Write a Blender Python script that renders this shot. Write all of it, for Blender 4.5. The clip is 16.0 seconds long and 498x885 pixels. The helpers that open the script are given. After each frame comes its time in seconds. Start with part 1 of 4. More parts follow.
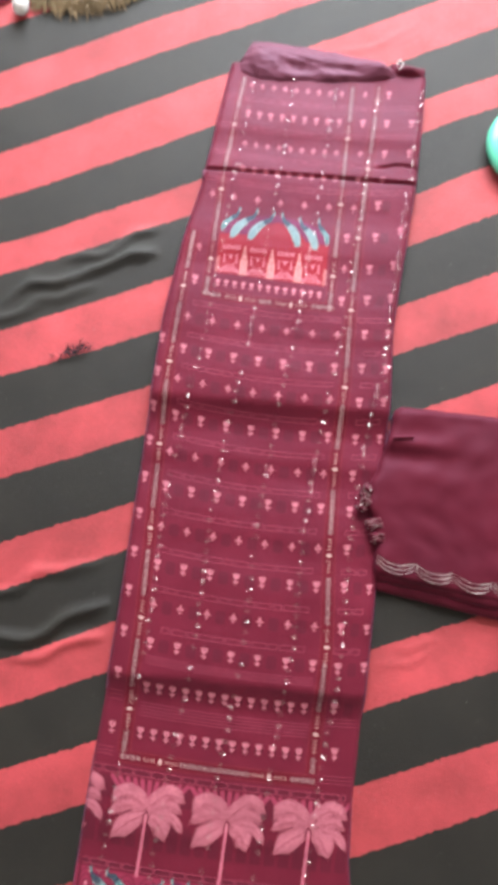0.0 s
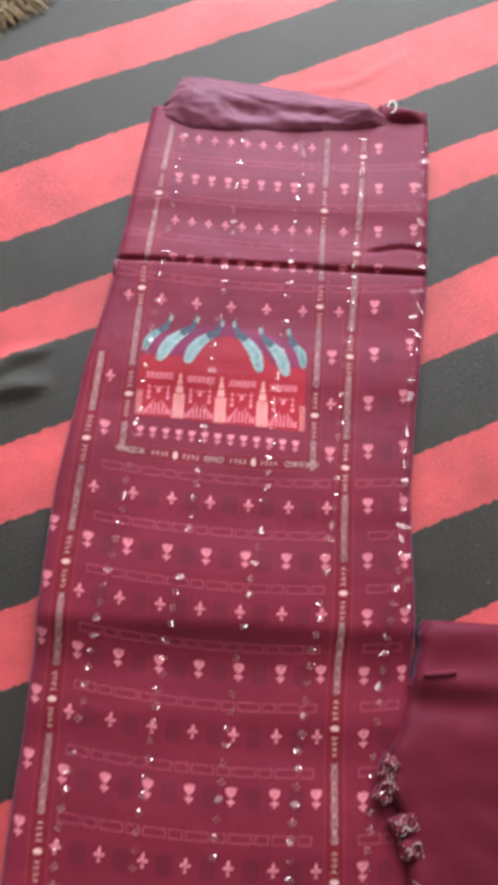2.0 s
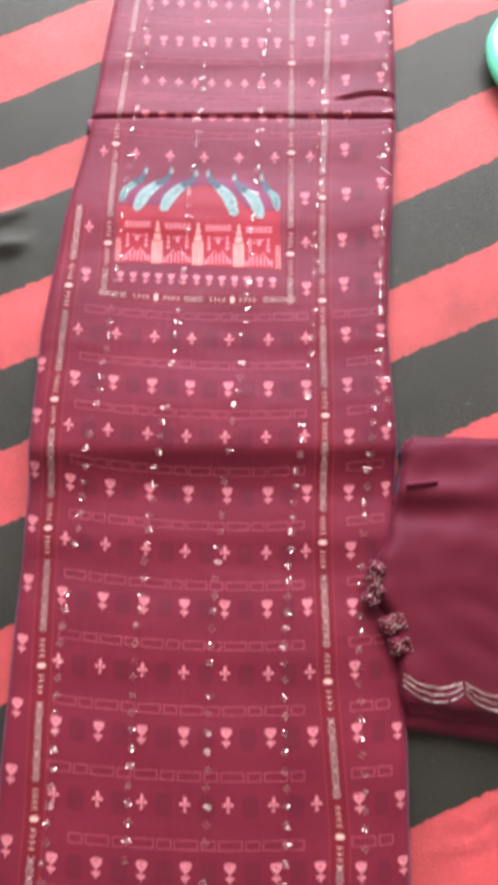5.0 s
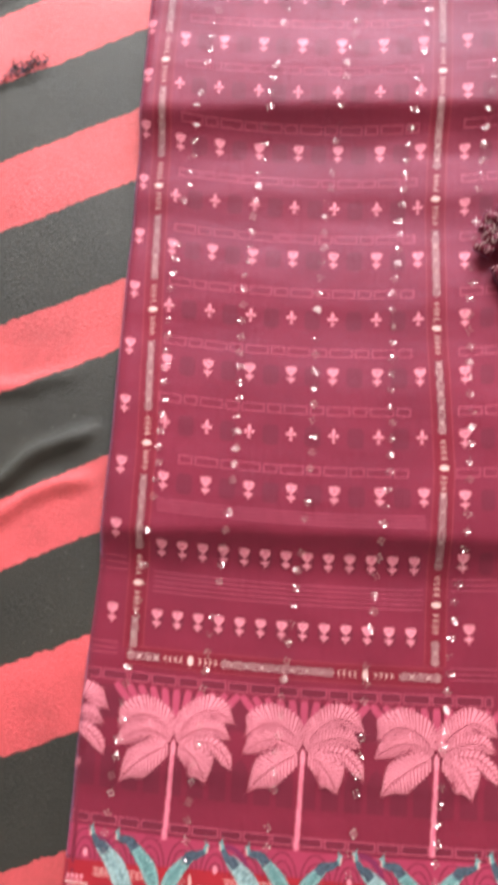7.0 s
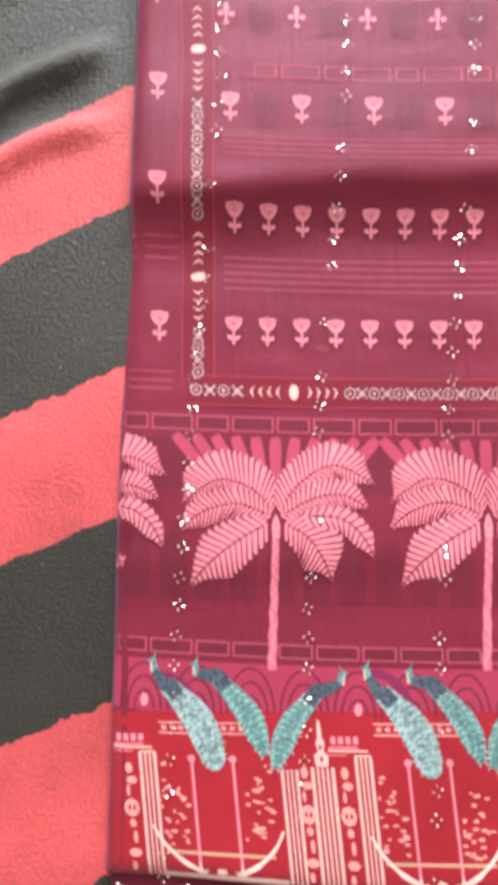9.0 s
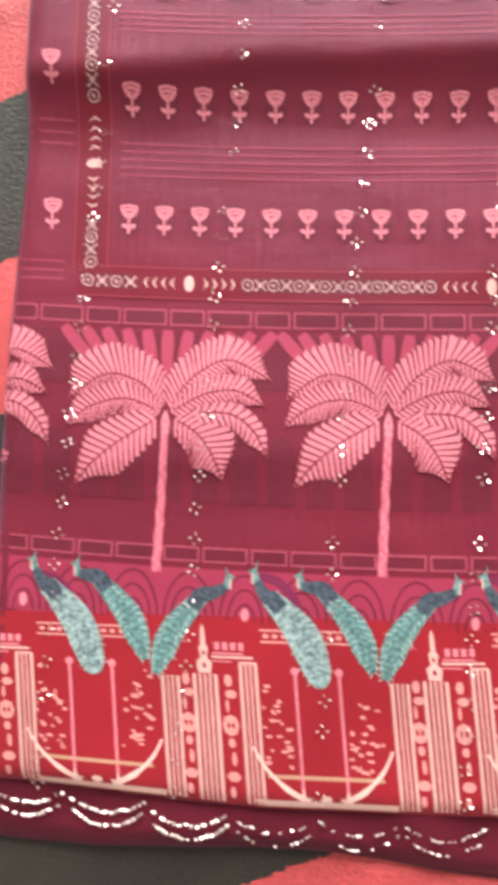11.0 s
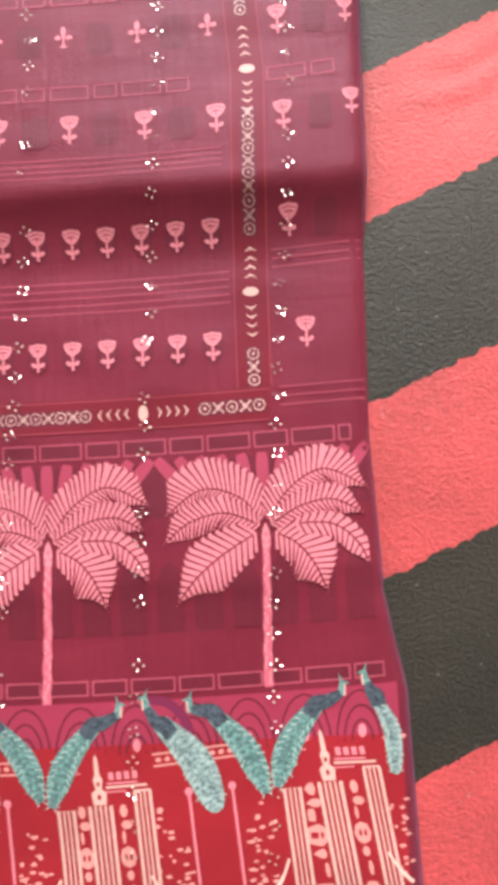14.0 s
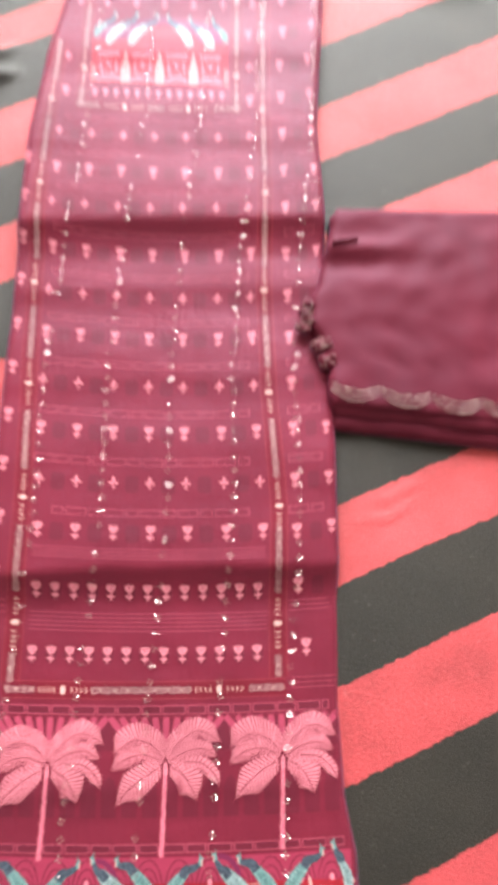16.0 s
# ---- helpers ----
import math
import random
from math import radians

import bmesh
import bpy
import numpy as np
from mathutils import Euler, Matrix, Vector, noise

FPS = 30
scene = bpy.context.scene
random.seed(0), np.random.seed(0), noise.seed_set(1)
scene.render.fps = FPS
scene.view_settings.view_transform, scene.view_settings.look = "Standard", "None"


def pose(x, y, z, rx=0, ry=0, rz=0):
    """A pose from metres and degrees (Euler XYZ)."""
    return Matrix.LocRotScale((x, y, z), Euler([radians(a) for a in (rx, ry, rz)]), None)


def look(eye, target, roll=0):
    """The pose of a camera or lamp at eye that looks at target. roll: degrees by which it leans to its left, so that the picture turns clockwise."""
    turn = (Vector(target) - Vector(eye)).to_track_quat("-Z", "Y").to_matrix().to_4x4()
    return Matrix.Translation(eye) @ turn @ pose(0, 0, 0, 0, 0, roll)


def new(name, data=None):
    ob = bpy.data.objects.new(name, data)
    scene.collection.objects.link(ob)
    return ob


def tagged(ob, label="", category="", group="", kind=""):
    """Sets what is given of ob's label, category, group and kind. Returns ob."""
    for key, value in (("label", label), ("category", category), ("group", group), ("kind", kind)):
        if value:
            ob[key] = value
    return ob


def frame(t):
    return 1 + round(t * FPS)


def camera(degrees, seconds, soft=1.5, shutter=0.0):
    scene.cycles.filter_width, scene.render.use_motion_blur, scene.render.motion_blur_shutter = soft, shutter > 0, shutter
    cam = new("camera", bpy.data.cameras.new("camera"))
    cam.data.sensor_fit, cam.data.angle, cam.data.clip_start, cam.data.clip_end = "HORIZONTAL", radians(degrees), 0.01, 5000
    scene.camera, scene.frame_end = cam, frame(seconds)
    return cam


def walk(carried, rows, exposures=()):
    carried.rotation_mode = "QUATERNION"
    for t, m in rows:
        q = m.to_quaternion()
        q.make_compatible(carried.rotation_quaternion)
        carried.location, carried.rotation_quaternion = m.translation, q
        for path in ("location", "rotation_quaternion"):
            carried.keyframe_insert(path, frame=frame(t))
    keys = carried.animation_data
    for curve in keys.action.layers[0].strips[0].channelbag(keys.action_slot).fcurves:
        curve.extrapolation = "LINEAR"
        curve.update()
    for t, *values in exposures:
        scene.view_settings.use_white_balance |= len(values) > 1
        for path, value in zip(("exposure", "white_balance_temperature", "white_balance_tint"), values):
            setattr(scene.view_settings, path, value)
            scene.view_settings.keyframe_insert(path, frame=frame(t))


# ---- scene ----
cam = camera(39.0, 16.0, soft=5.8, shutter=0.6)
PATH = [
    (0, 0.0250, 0.3549, 1.1168, 11.32, 1.49, 6.05),
    (0.5, -0.0011, 0.3878, 0.9999, 10.05, 1.87, 6.28),
    (1, -0.0268, 0.4601, 0.9021, 15.48, 2.58, 6.67),
    (1.5, -0.0190, 0.5557, 0.8143, 18.11, -0.54, 3.94),
    (2, 0.0041, 0.6336, 0.7559, 14.98, -1.42, 3.01),
    (2.4, 0.0093, 0.6634, 0.7436, 14.93, -3.59, 2.42),
    (2.8, 0.0475, 0.6754, 0.7423, 13.99, -3.76, -0.02),
    (3, 0.0445, 0.6716, 0.7485, 14.11, -2.40, -0.80),
    (5.5, 0.0372, 0.4004, 0.7313, 14.10, 1.44, 1.11),
    (5.8, 0.0380, 0.3610, 0.7259, 12.65, 3.09, 2.19),
    (6, 0.0336, 0.3314, 0.7095, 11.20, 3.43, 2.02),
    (6.5, 0.0045, 0.2641, 0.6869, 9.16, 4.22, 4.39),
    (7, -0.0021, 0.1805, 0.6785, 9.16, 4.70, 2.84),
    (7.5, -0.0059, 0.1439, 0.6647, 5.96, 6.42, 2.77),
    (7.6, -0.0104, 0.1389, 0.6663, 5.76, 5.83, 2.33),
    (8, -0.0781, 0.1011, 0.6079, 9.26, 3.97, 4.03),
    (8.5, -0.1232, 0.0641, 0.4423, 5.82, 0.66, -0.31),
    (8.6, -0.1229, 0.0501, 0.4210, 5.04, 0.96, -0.44),
    (11, -0.0487, -0.0376, 0.3738, 4.09, 3.81, 0.97),
    (11.5, -0.0097, -0.0488, 0.3678, 6.37, 1.60, -0.54),
    (12, 0.0349, -0.0333, 0.3717, 5.70, 1.89, -1.28),
    (12.5, 0.0787, -0.0217, 0.3662, 6.46, 1.64, -1.98),
    (13, 0.0828, -0.0031, 0.3694, 5.65, 1.53, -1.05),
    (13.5, 0.1066, 0.0101, 0.3750, 5.62, 0.41, -2.80),
    (14, 0.1248, 0.0143, 0.3832, 5.85, 2.00, -3.08),
    (14.5, 0.1054, 0.0166, 0.4093, 6.10, 3.40, -1.10),
    (15, 0.0781, 0.0476, 0.4741, 10.54, 2.98, -0.58),
    (15.5, 0.0845, 0.0793, 0.5656, 15.75, 0.82, -2.50),
    (16, 0.0693, 0.1010, 0.7814, 17.38, -1.29, -1.04),
]
EXPOSURES = [(0, -0.38, 6200, 10), (0.5, -0.18, 6200, 10), (1, -0.36, 6250, 10), (2, -0.64, 6250, 10), (3, -0.64, 6300, 10), (5.5, -0.1, 6500, 10), (6.5, 0.13, 6500, 10), (7, 0.18, 6500, 10), (8, 0.3, 6450, 10), (8.7, 0.3, 6450, 10), (11, 0.18, 6850, 10), (13, 0.12, 6950, 10), (15, 0.18, 6800, 10), (16, 0.28, 6650, 10)]
walk(cam, [(t, pose(*p)) for t, *p in PATH], EXPOSURES)

# ---- light ----
world = bpy.data.worlds.new("room_air")
scene.world = world
world.use_nodes = True
wn = world.node_tree
sky = wn.nodes.new("ShaderNodeTexSky")
sky.sky_type, sky.sun_disc, sky.sun_elevation, sky.sun_rotation = "NISHITA", False, radians(40), radians(0)
wn.links.new(sky.outputs[0], wn.nodes["Background"].inputs[0])
wn.nodes["Background"].inputs[1].default_value = 0.1


def area_lamp(name, m, sx, sy, watts, colour):
    lamp = bpy.data.lights.new(name, "AREA")
    lamp.shape, lamp.size, lamp.size_y, lamp.energy, lamp.color = "RECTANGLE", sx, sy, watts, colour
    ob = new(name, lamp)
    ob.matrix_world = m
    return ob


area_lamp("west_window_light", look((-2.17, 1.1, 1.6), (-1.0, 1.1, 1.0)), 1.7, 1.3, 8, (1.0, 0.96, 0.9))
area_lamp("north_window_light", look((0.2, 3.27, 1.6), (0.2, 1.6, 0.9)), 2.3, 1.75, 415, (0.97, 0.985, 1.0))

# ---- materials ----


def nodes_of(name):
    m = bpy.data.materials.new(name)
    m.use_nodes = True
    t = m.node_tree
    return m, t, t.nodes["Principled BSDF"]


def add(t, kind, **sets):
    n = t.nodes.new(kind)
    for k, v in sets.items():
        if k in n.inputs:
            n.inputs[k].default_value = v
    return n


def math_node(t, op, a, b=0.5, c=0.5):
    n = t.nodes.new("ShaderNodeMath")
    n.operation = op
    for i, v in enumerate((a, b, c)):
        if isinstance(v, (int, float)):
            n.inputs[i].default_value = v
        else:
            t.links.new(v, n.inputs[i])
    return n.outputs[0]


def ramp(t, fac, stops, mode="LINEAR"):
    n = t.nodes.new("ShaderNodeValToRGB")
    n.color_ramp.interpolation = mode
    e = n.color_ramp.elements
    e[0].position, e[0].color = stops[0][0], (*stops[0][1], 1)
    e[1].position, e[1].color = stops[-1][0], (*stops[-1][1], 1)
    for p, c in stops[1:-1]:
        e.new(p).color = (*c, 1)
    t.links.new(fac, n.inputs[0])
    return n.outputs[0]


def mix_rgb(t, fac, a, b, blend="MIX"):
    n = t.nodes.new("ShaderNodeMix")
    n.data_type, n.blend_type = "RGBA", blend
    for i, v in ((0, fac), (6, a), (7, b)):
        if isinstance(v, (int, float)):
            n.inputs[i].default_value = v
        elif isinstance(v, tuple):
            n.inputs[i].default_value = (*v, 1)
        else:
            t.links.new(v, n.inputs[i])
    return n.outputs[2]


def place_of(t):
    g = t.nodes.new("ShaderNodeNewGeometry")
    return g.outputs["Position"]


def noise_at(t, vec, scale, detail=3.0, rough=0.55):
    n = add(t, "ShaderNodeTexNoise", Scale=scale, Detail=detail, Roughness=rough)
    t.links.new(vec, n.inputs["Vector"])
    return n.outputs["Fac"]


def bump(t, b, height, strength, distance):
    n = add(t, "ShaderNodeBump", Strength=strength, Distance=distance)
    t.links.new(height, n.inputs["Height"])
    t.links.new(n.outputs[0], b.inputs["Normal"])


def cloth(name, colour, low=0.75, high=1.2, rough=0.7, sheen=0.3, tint=(0.5, 0.55, 1.0), weave=2200.0, metal=0.0, gloss=0.21, shine=(0.6, 0.68, 1.0), streak=0.0, speckle=0.4):
    """Woven cloth: fine thread grain, broad uneven dye."""
    m, t, b = nodes_of(name)
    p = place_of(t)
    broad, fine = noise_at(t, p, 9.0), noise_at(t, p, weave, 2.0)
    both = math_node(t, "MULTIPLY_ADD", fine, speckle, math_node(t, "MULTIPLY", broad, 1 - speckle))
    col = ramp(t, both, [(0.3, tuple(c * low for c in colour)), (0.7, tuple(min(1, c * high) for c in colour))])
    t.links.new(col, b.inputs["Base Color"])
    b.inputs["Roughness"].default_value = rough
    b.inputs["Sheen Weight"].default_value = sheen
    b.inputs["Sheen Roughness"].default_value = 0.4
    # The bluish defaults of tint and shine put cool window light into the sheen.
    b.inputs["Sheen Tint"].default_value = (*tint, 1)
    b.inputs["Metallic"].default_value = metal
    b.inputs["Specular IOR Level"].default_value = gloss
    b.inputs["Specular Tint"].default_value = (*shine, 1)
    if streak:
        # Fine lengthwise puckers of the thin cloth.
        wide = t.nodes.new("ShaderNodeVectorMath")
        wide.operation = "MULTIPLY"
        wide.inputs[1].default_value = (190.0, 26.0, 1.0)
        t.links.new(p, wide.inputs[0])
        pucker = noise_at(t, wide.outputs[0], 1.0, 3.0, 0.6)
        cross = t.nodes.new("ShaderNodeVectorMath")
        cross.operation = "MULTIPLY"
        cross.inputs[1].default_value = (22.0, 240.0, 1.0)
        t.links.new(p, cross.inputs[0])
        slub = noise_at(t, cross.outputs[0], 1.0, 3.0, 0.6)
        both_ways = math_node(t, "MULTIPLY_ADD", slub, 0.8, fine)
        bump(t, b, math_node(t, "MULTIPLY_ADD", pucker, 2.0, both_ways), streak, 0.0008)
    else:
        bump(t, b, fine, 0.25, 0.0004)
    return m


RED_BANDS = [(1.89, 1.8), (1.7, 1.61), (1.504, 1.423), (1.325, 1.223), (1.122, 1.055), (0.94, 0.845), (0.742, 0.657), (0.549, 0.472),
             (0.36, 0.286), (0.188, 0.098), (-0.009, -0.105), (-0.213, -0.295), (-0.4, -0.49)]


def striped_rug():
    """Red and black woven stripes running aslant, with wavering edges and a fuzzy pile."""
    m, t, b = nodes_of("striped_cotton")
    p = place_of(t)
    sep = t.nodes.new("ShaderNodeSeparateXYZ")
    t.links.new(p, sep.inputs[0])
    x, y = sep.outputs[0], sep.outputs[1]
    rise = math_node(t, "MINIMUM", math_node(t, "MAXIMUM", math_node(t, "MULTIPLY_ADD", y, -0.14, -0.346), -0.5), -0.43)
    s = math_node(t, "MULTIPLY_ADD", x, rise, y)
    wob = math_node(t, "MULTIPLY_ADD", noise_at(t, p, 2.6, 1.0), 0.022, -0.011)
    fray = math_node(t, "MULTIPLY_ADD", noise_at(t, p, 110.0, 4.0, 0.65), 0.011, -0.0055)
    s = math_node(t, "ADD", math_node(t, "ADD", s, wob), fray)
    red, black = (0.475, 0.058, 0.066), (0.0165, 0.0135, 0.0095)
    is_red = 0.0
    for top, low in RED_BANDS:
        is_red = math_node(t, "ADD", math_node(t, "COMPARE", s, (top + low) / 2, (top - low) / 2), is_red)
    col = mix_rgb(t, is_red, black, red)
    blotch = noise_at(t, p, 14.0, 4.0)
    pile = noise_at(t, p, 420.0, 3.0, 0.7)
    both = math_node(t, "MULTIPLY_ADD", pile, 0.5, math_node(t, "MULTIPLY", blotch, 0.5))
    shade = ramp(t, both, [(0.3, (0.55, 0.55, 0.55)), (0.7, (1.3, 1.3, 1.3))])
    worn = ramp(t, noise_at(t, p, 3.2, 5.0, 0.65), [(0.35, (0.78, 0.76, 0.76)), (0.65, (1.16, 1.18, 1.2))])
    col = mix_rgb(t, 1.0, col, worn, "MULTIPLY")
    col = mix_rgb(t, 1.0, col, shade, "MULTIPLY")
    lint = math_node(t, "GREATER_THAN", noise_at(t, p, 230.0, 1.0), 0.765)
    col = mix_rgb(t, math_node(t, "MULTIPLY", lint, 0.16), col, (0.5, 0.46, 0.42))
    t.links.new(col, b.inputs["Base Color"])
    b.inputs["Roughness"].default_value = 0.56
    b.inputs["Specular IOR Level"].default_value = 0.39
    b.inputs["Sheen Weight"].default_value = 0.46
    b.inputs["Sheen Roughness"].default_value = 0.35
    b.inputs["Sheen Tint"].default_value = (0.85, 1.0, 1.0, 1)
    crumple = noise_at(t, p, 24.0, 4.0, 0.6)
    bump(t, b, math_node(t, "MULTIPLY_ADD", crumple, 0.5, pile), 0.5, 0.003)
    return m


def plaster(name, colour):
    m, t, b = nodes_of(name)
    p = place_of(t)
    col = ramp(t, noise_at(t, p, 3.0, 6.0), [(0.3, tuple(c * 0.9 for c in colour)), (0.7, colour)])
    t.links.new(col, b.inputs["Base Color"])
    b.inputs["Roughness"].default_value = 0.85
    bump(t, b, noise_at(t, p, 60.0), 0.2, 0.002)
    return m


RUG = striped_rug()
MAROON = cloth("maroon_viscose", (0.15, 0.0135, 0.028), rough=0.44, sheen=0.13, tint=(0.5, 0.55, 1.0), gloss=0.21, shine=(0.6, 0.68, 1.0), streak=0.4)
PLAIN_MAROON = cloth("plain_maroon_cotton", (0.1, 0.0075, 0.0165), rough=0.62, sheen=0.1)
WALL = plaster("dun_plaster", (0.46, 0.42, 0.37))
FLOOR = plaster("grey_cement", (0.32, 0.3, 0.28))
LINING = cloth("maroon_lining", (0.135, 0.028, 0.048), gloss=0.3, rough=0.58, sheen=0.35, tint=(0.95, 0.75, 1.0))
WHITE_COTTON = cloth("white_cotton", (0.72, 0.7, 0.66), rough=0.9, weave=600)
PINK_CLOTH = cloth("dusky_pink_cloth", (0.42, 0.1, 0.17), rough=0.8)
SHAG = cloth("brown_shag", (0.25, 0.18, 0.1), low=0.45, high=1.7, rough=0.9, weave=350)
MINT, _t, _b = nodes_of("mint_plastic")
_b.inputs["Base Color"].default_value = (0.14, 0.6, 0.4, 1)
_b.inputs["Roughness"].default_value = 0.16
_b.inputs["Subsurface Weight"].default_value = 0.15
_b.inputs["Subsurface Radius"].default_value = (0.01, 0.02, 0.015)
bump(_t, _b, noise_at(_t, place_of(_t), 120.0), 0.05, 0.001)
FRAY_X, FRAY_Y = -0.342, 0.704
BLACK_THREAD = cloth("black_thread", (0.02, 0.017, 0.014), rough=0.8)
JUTE = cloth("brown_jute", (0.2, 0.145, 0.08), rough=0.9, sheen=0.3, tint=(1, 0.9, 0.7), weave=500)

# ---- building blocks ----


def mesh_ob(name, bm, material, smooth=True):
    data = bpy.data.meshes.new(name)
    bm.to_mesh(data)
    bm.free()
    data.materials.append(material)
    if smooth:
        for f in data.polygons:
            f.use_smooth = True
    return new(name, data)


def part(name, bm, material, parent, label="", smooth=True):
    ob = mesh_ob(name, bm, material, smooth)
    ob.parent = parent
    return tagged(ob, label=label)


def box(bm, x0, y0, z0, x1, y1, z1):
    m = Matrix.Translation(((x0 + x1) / 2, (y0 + y1) / 2, (z0 + z1) / 2)) @ Matrix.Diagonal((x1 - x0, y1 - y0, z1 - z0, 1))
    bmesh.ops.create_cube(bm, size=1, matrix=m)


def lerp_table(table, v):
    """Straight lines through (key, value) rows, keys rising."""
    if v <= table[0][0]:
        return table[0][1]
    for (a, p), (b, q) in zip(table, table[1:]):
        if v <= b:
            return p + (q - p) * (v - a) / (b - a)
    return table[-1][1]


def smooth01(v):
    v = max(0.0, min(1.0, v))
    return v * v * (3 - 2 * v)


def sheet(bm, nu, nv, where, low=None):
    """A grid of where(u, v) -> (x, y, z); low: the height to which its rim is turned down."""
    rows = [[bm.verts.new(where(i / nu, j / nv)) for i in range(nu + 1)] for j in range(nv + 1)]
    for j in range(nv):
        for i in range(nu):
            bm.faces.new((rows[j][i], rows[j][i + 1], rows[j + 1][i + 1], rows[j + 1][i]))
    if low is not None:
        rim = rows[0] + [r[-1] for r in rows[1:]] + rows[-1][-2::-1] + [r[0] for r in rows[-2:0:-1]]
        down = [bm.verts.new((v.co.x, v.co.y, low)) for v in rim]
        n = len(rim)
        for k in range(n):
            bm.faces.new((rim[k], down[k], down[(k + 1) % n], rim[(k + 1) % n]))
        bm.faces.new(down[::-1])
    return rows


# ---- the room ----
FLOOR_Z, NORTH, WEST = -0.03, 3.3, -2.2
for name, blocks in (("floor", [(WEST, -2.4, FLOOR_Z - 0.1, 2.4, NORTH, FLOOR_Z)]), ("ceiling", [(WEST, -2.4, 2.7, 2.4, NORTH, 2.8)]),
                     ("wall_east", [(2.4, -2.4, FLOOR_Z, 2.55, NORTH, 2.7)]), ("wall_south", [(WEST - 0.15, -2.55, FLOOR_Z, 2.55, -2.4, 2.7)]),
                     ("wall_west", [(WEST - 0.15, -2.4, FLOOR_Z, WEST, 0.2, 2.7), (WEST - 0.15, 1.85, FLOOR_Z, WEST, NORTH, 2.7), (WEST - 0.15, 0.2, FLOOR_Z, WEST, 1.85, 0.9), (WEST - 0.15, 0.2, 2.3, WEST, 1.85, 2.7)]),
                     ("wall_north", [(WEST - 0.15, NORTH, FLOOR_Z, -0.9, NORTH + 0.15, 2.7), (1.3, NORTH, FLOOR_Z, 2.55, NORTH + 0.15, 2.7), (-0.9, NORTH, FLOOR_Z, 1.3, NORTH + 0.15, 0.65), (-0.9, NORTH, 2.45, 1.3, NORTH + 0.15, 2.7)])):
    bm = bmesh.new()
    for b in blocks:
        box(bm, *b)
    tagged(mesh_ob(name, bm, FLOOR if name == "floor" else WALL, False), "grey cement floor under the rug" if name == "floor" else "dun plastered room surface", kind="structure")

# ---- the rug ----


RUG_FOLDS = ((-0.29, 0.262, 0.42, 0.2, 0.022, 0.013), (-0.27, 0.225, 0.3, 0.12, 0.015, 0.009), (-0.36, 0.315, 0.4, 0.16, 0.012, 0.012), (-0.3, 0.865, 0.42, 0.24, 0.022, 0.013),
             (-0.27, 0.915, 0.45, 0.16, 0.014, 0.01), (-0.42, 0.78, 0.4, 0.14, 0.012, 0.012), (0.13, 1.347, 0.46, 0.1, 0.006, 0.004), (-0.35, 0.694, 0.25, 0.05, 0.006, 0.006),
             (0.25, 0.262, 0.3, 0.05, 0.005, 0.005), (0.265, 0.293, 0.2, 0.04, 0.005, 0.005))


def rug_z(x, y):
    z = -0.012 + 0.0025 * noise.noise(Vector((x * 2.2, y * 2.2, 3.1))) + 0.0012 * noise.noise(Vector((x * 9, y * 9, 1.7)))
    for cx, cy, a, half, high, wide in RUG_FOLDS:
        dx, dy = x - cx, y - cy
        along, across = dx * math.cos(a) + dy * math.sin(a), dy * math.cos(a) - dx * math.sin(a)
        across += 0.006 * math.sin(along * 40 + cx * 9) + 0.012 * noise.noise(Vector((x * 22, y * 22, cy)))
        wide, high = 0.75 * wide, 0.75 * high
        if abs(across) < 4 * wide and abs(along) < half:
            z += 0.6 * high * math.exp(-(across / wide) ** 2) * smooth01((half - abs(along)) / (0.6 * half)) * (smooth01((-0.212 - x) / 0.03) if x < 0 else 1)
    return z


bm = bmesh.new()
sheet(bm, 400, 440, lambda u, v: (-1.25 + 2.5 * u, -0.85 + 2.75 * v, rug_z(-1.25 + 2.5 * u, -0.85 + 2.75 * v)), FLOOR_Z + 0.001)
tagged(mesh_ob("striped_rug", bm, RUG), "red and black striped cotton floor rug, slightly creased", "rug")

# ---- the printed suit cloth ----
LEFT = [(-0.25, -0.218), (-0.184, -0.217), (0.06, -0.212), (0.19, -0.206), (0.29, -0.203), (0.577, -0.199), (0.776, -0.194), (0.915, -0.179), (1.03, -0.157), (1.052, -0.157), (1.262, -0.134)]
RIGHT = [(-0.25, 0.192), (-0.174, 0.192), (-0.083, 0.192), (-0.03, 0.183), (0.056, 0.182), (0.203, 0.189), (0.347, 0.193), (0.6, 0.193), (0.656, 0.195), (0.786, 0.191), (1.07, 0.215), (1.282, 0.219)]
HEM, TOP = -0.204, 1.265
# Fold lines left from storing the cloth: where it drops, over what width, how high it stands above and sinks below, and how slowly it evens out.
DROPS = ((0.617, 0.062, 0.011, 0.0065, 0.6, 0.32), (0.1815, 0.053, 0.0072, 0.0066, 0.7, 0.3), (0.53, 0.045, 0.0016, 0.0013, 0.05, 0.05), (0.41, 0.04, 0.0008, 0.0006, 0.05, 0.05),
         (0.745, 0.04, 0.0009, 0.0007, 0.05, 0.05), (0.89, 0.04, 0.001, 0.0007, 0.06, 0.06), (1.115, 0.04, 0.0012, 0.0009, 0.05, 0.05), (-0.035, 0.04, 0.0012, 0.0009, 0.05, 0.05))
# How a drop falls from its crest (0) to its foot (1): steep just past the crest, then ever flatter.
SLOPE = [smooth01((i + 0.5) / 60 / 0.3) * (1 - (i + 0.5) / 60) for i in range(60)]
FALL = [sum(SLOPE[:i]) / sum(SLOPE) for i in range(61)]


def fall(s):
    i = min(59, int(s * 60))
    return FALL[i] + (FALL[i + 1] - FALL[i]) * (s * 60 - i)


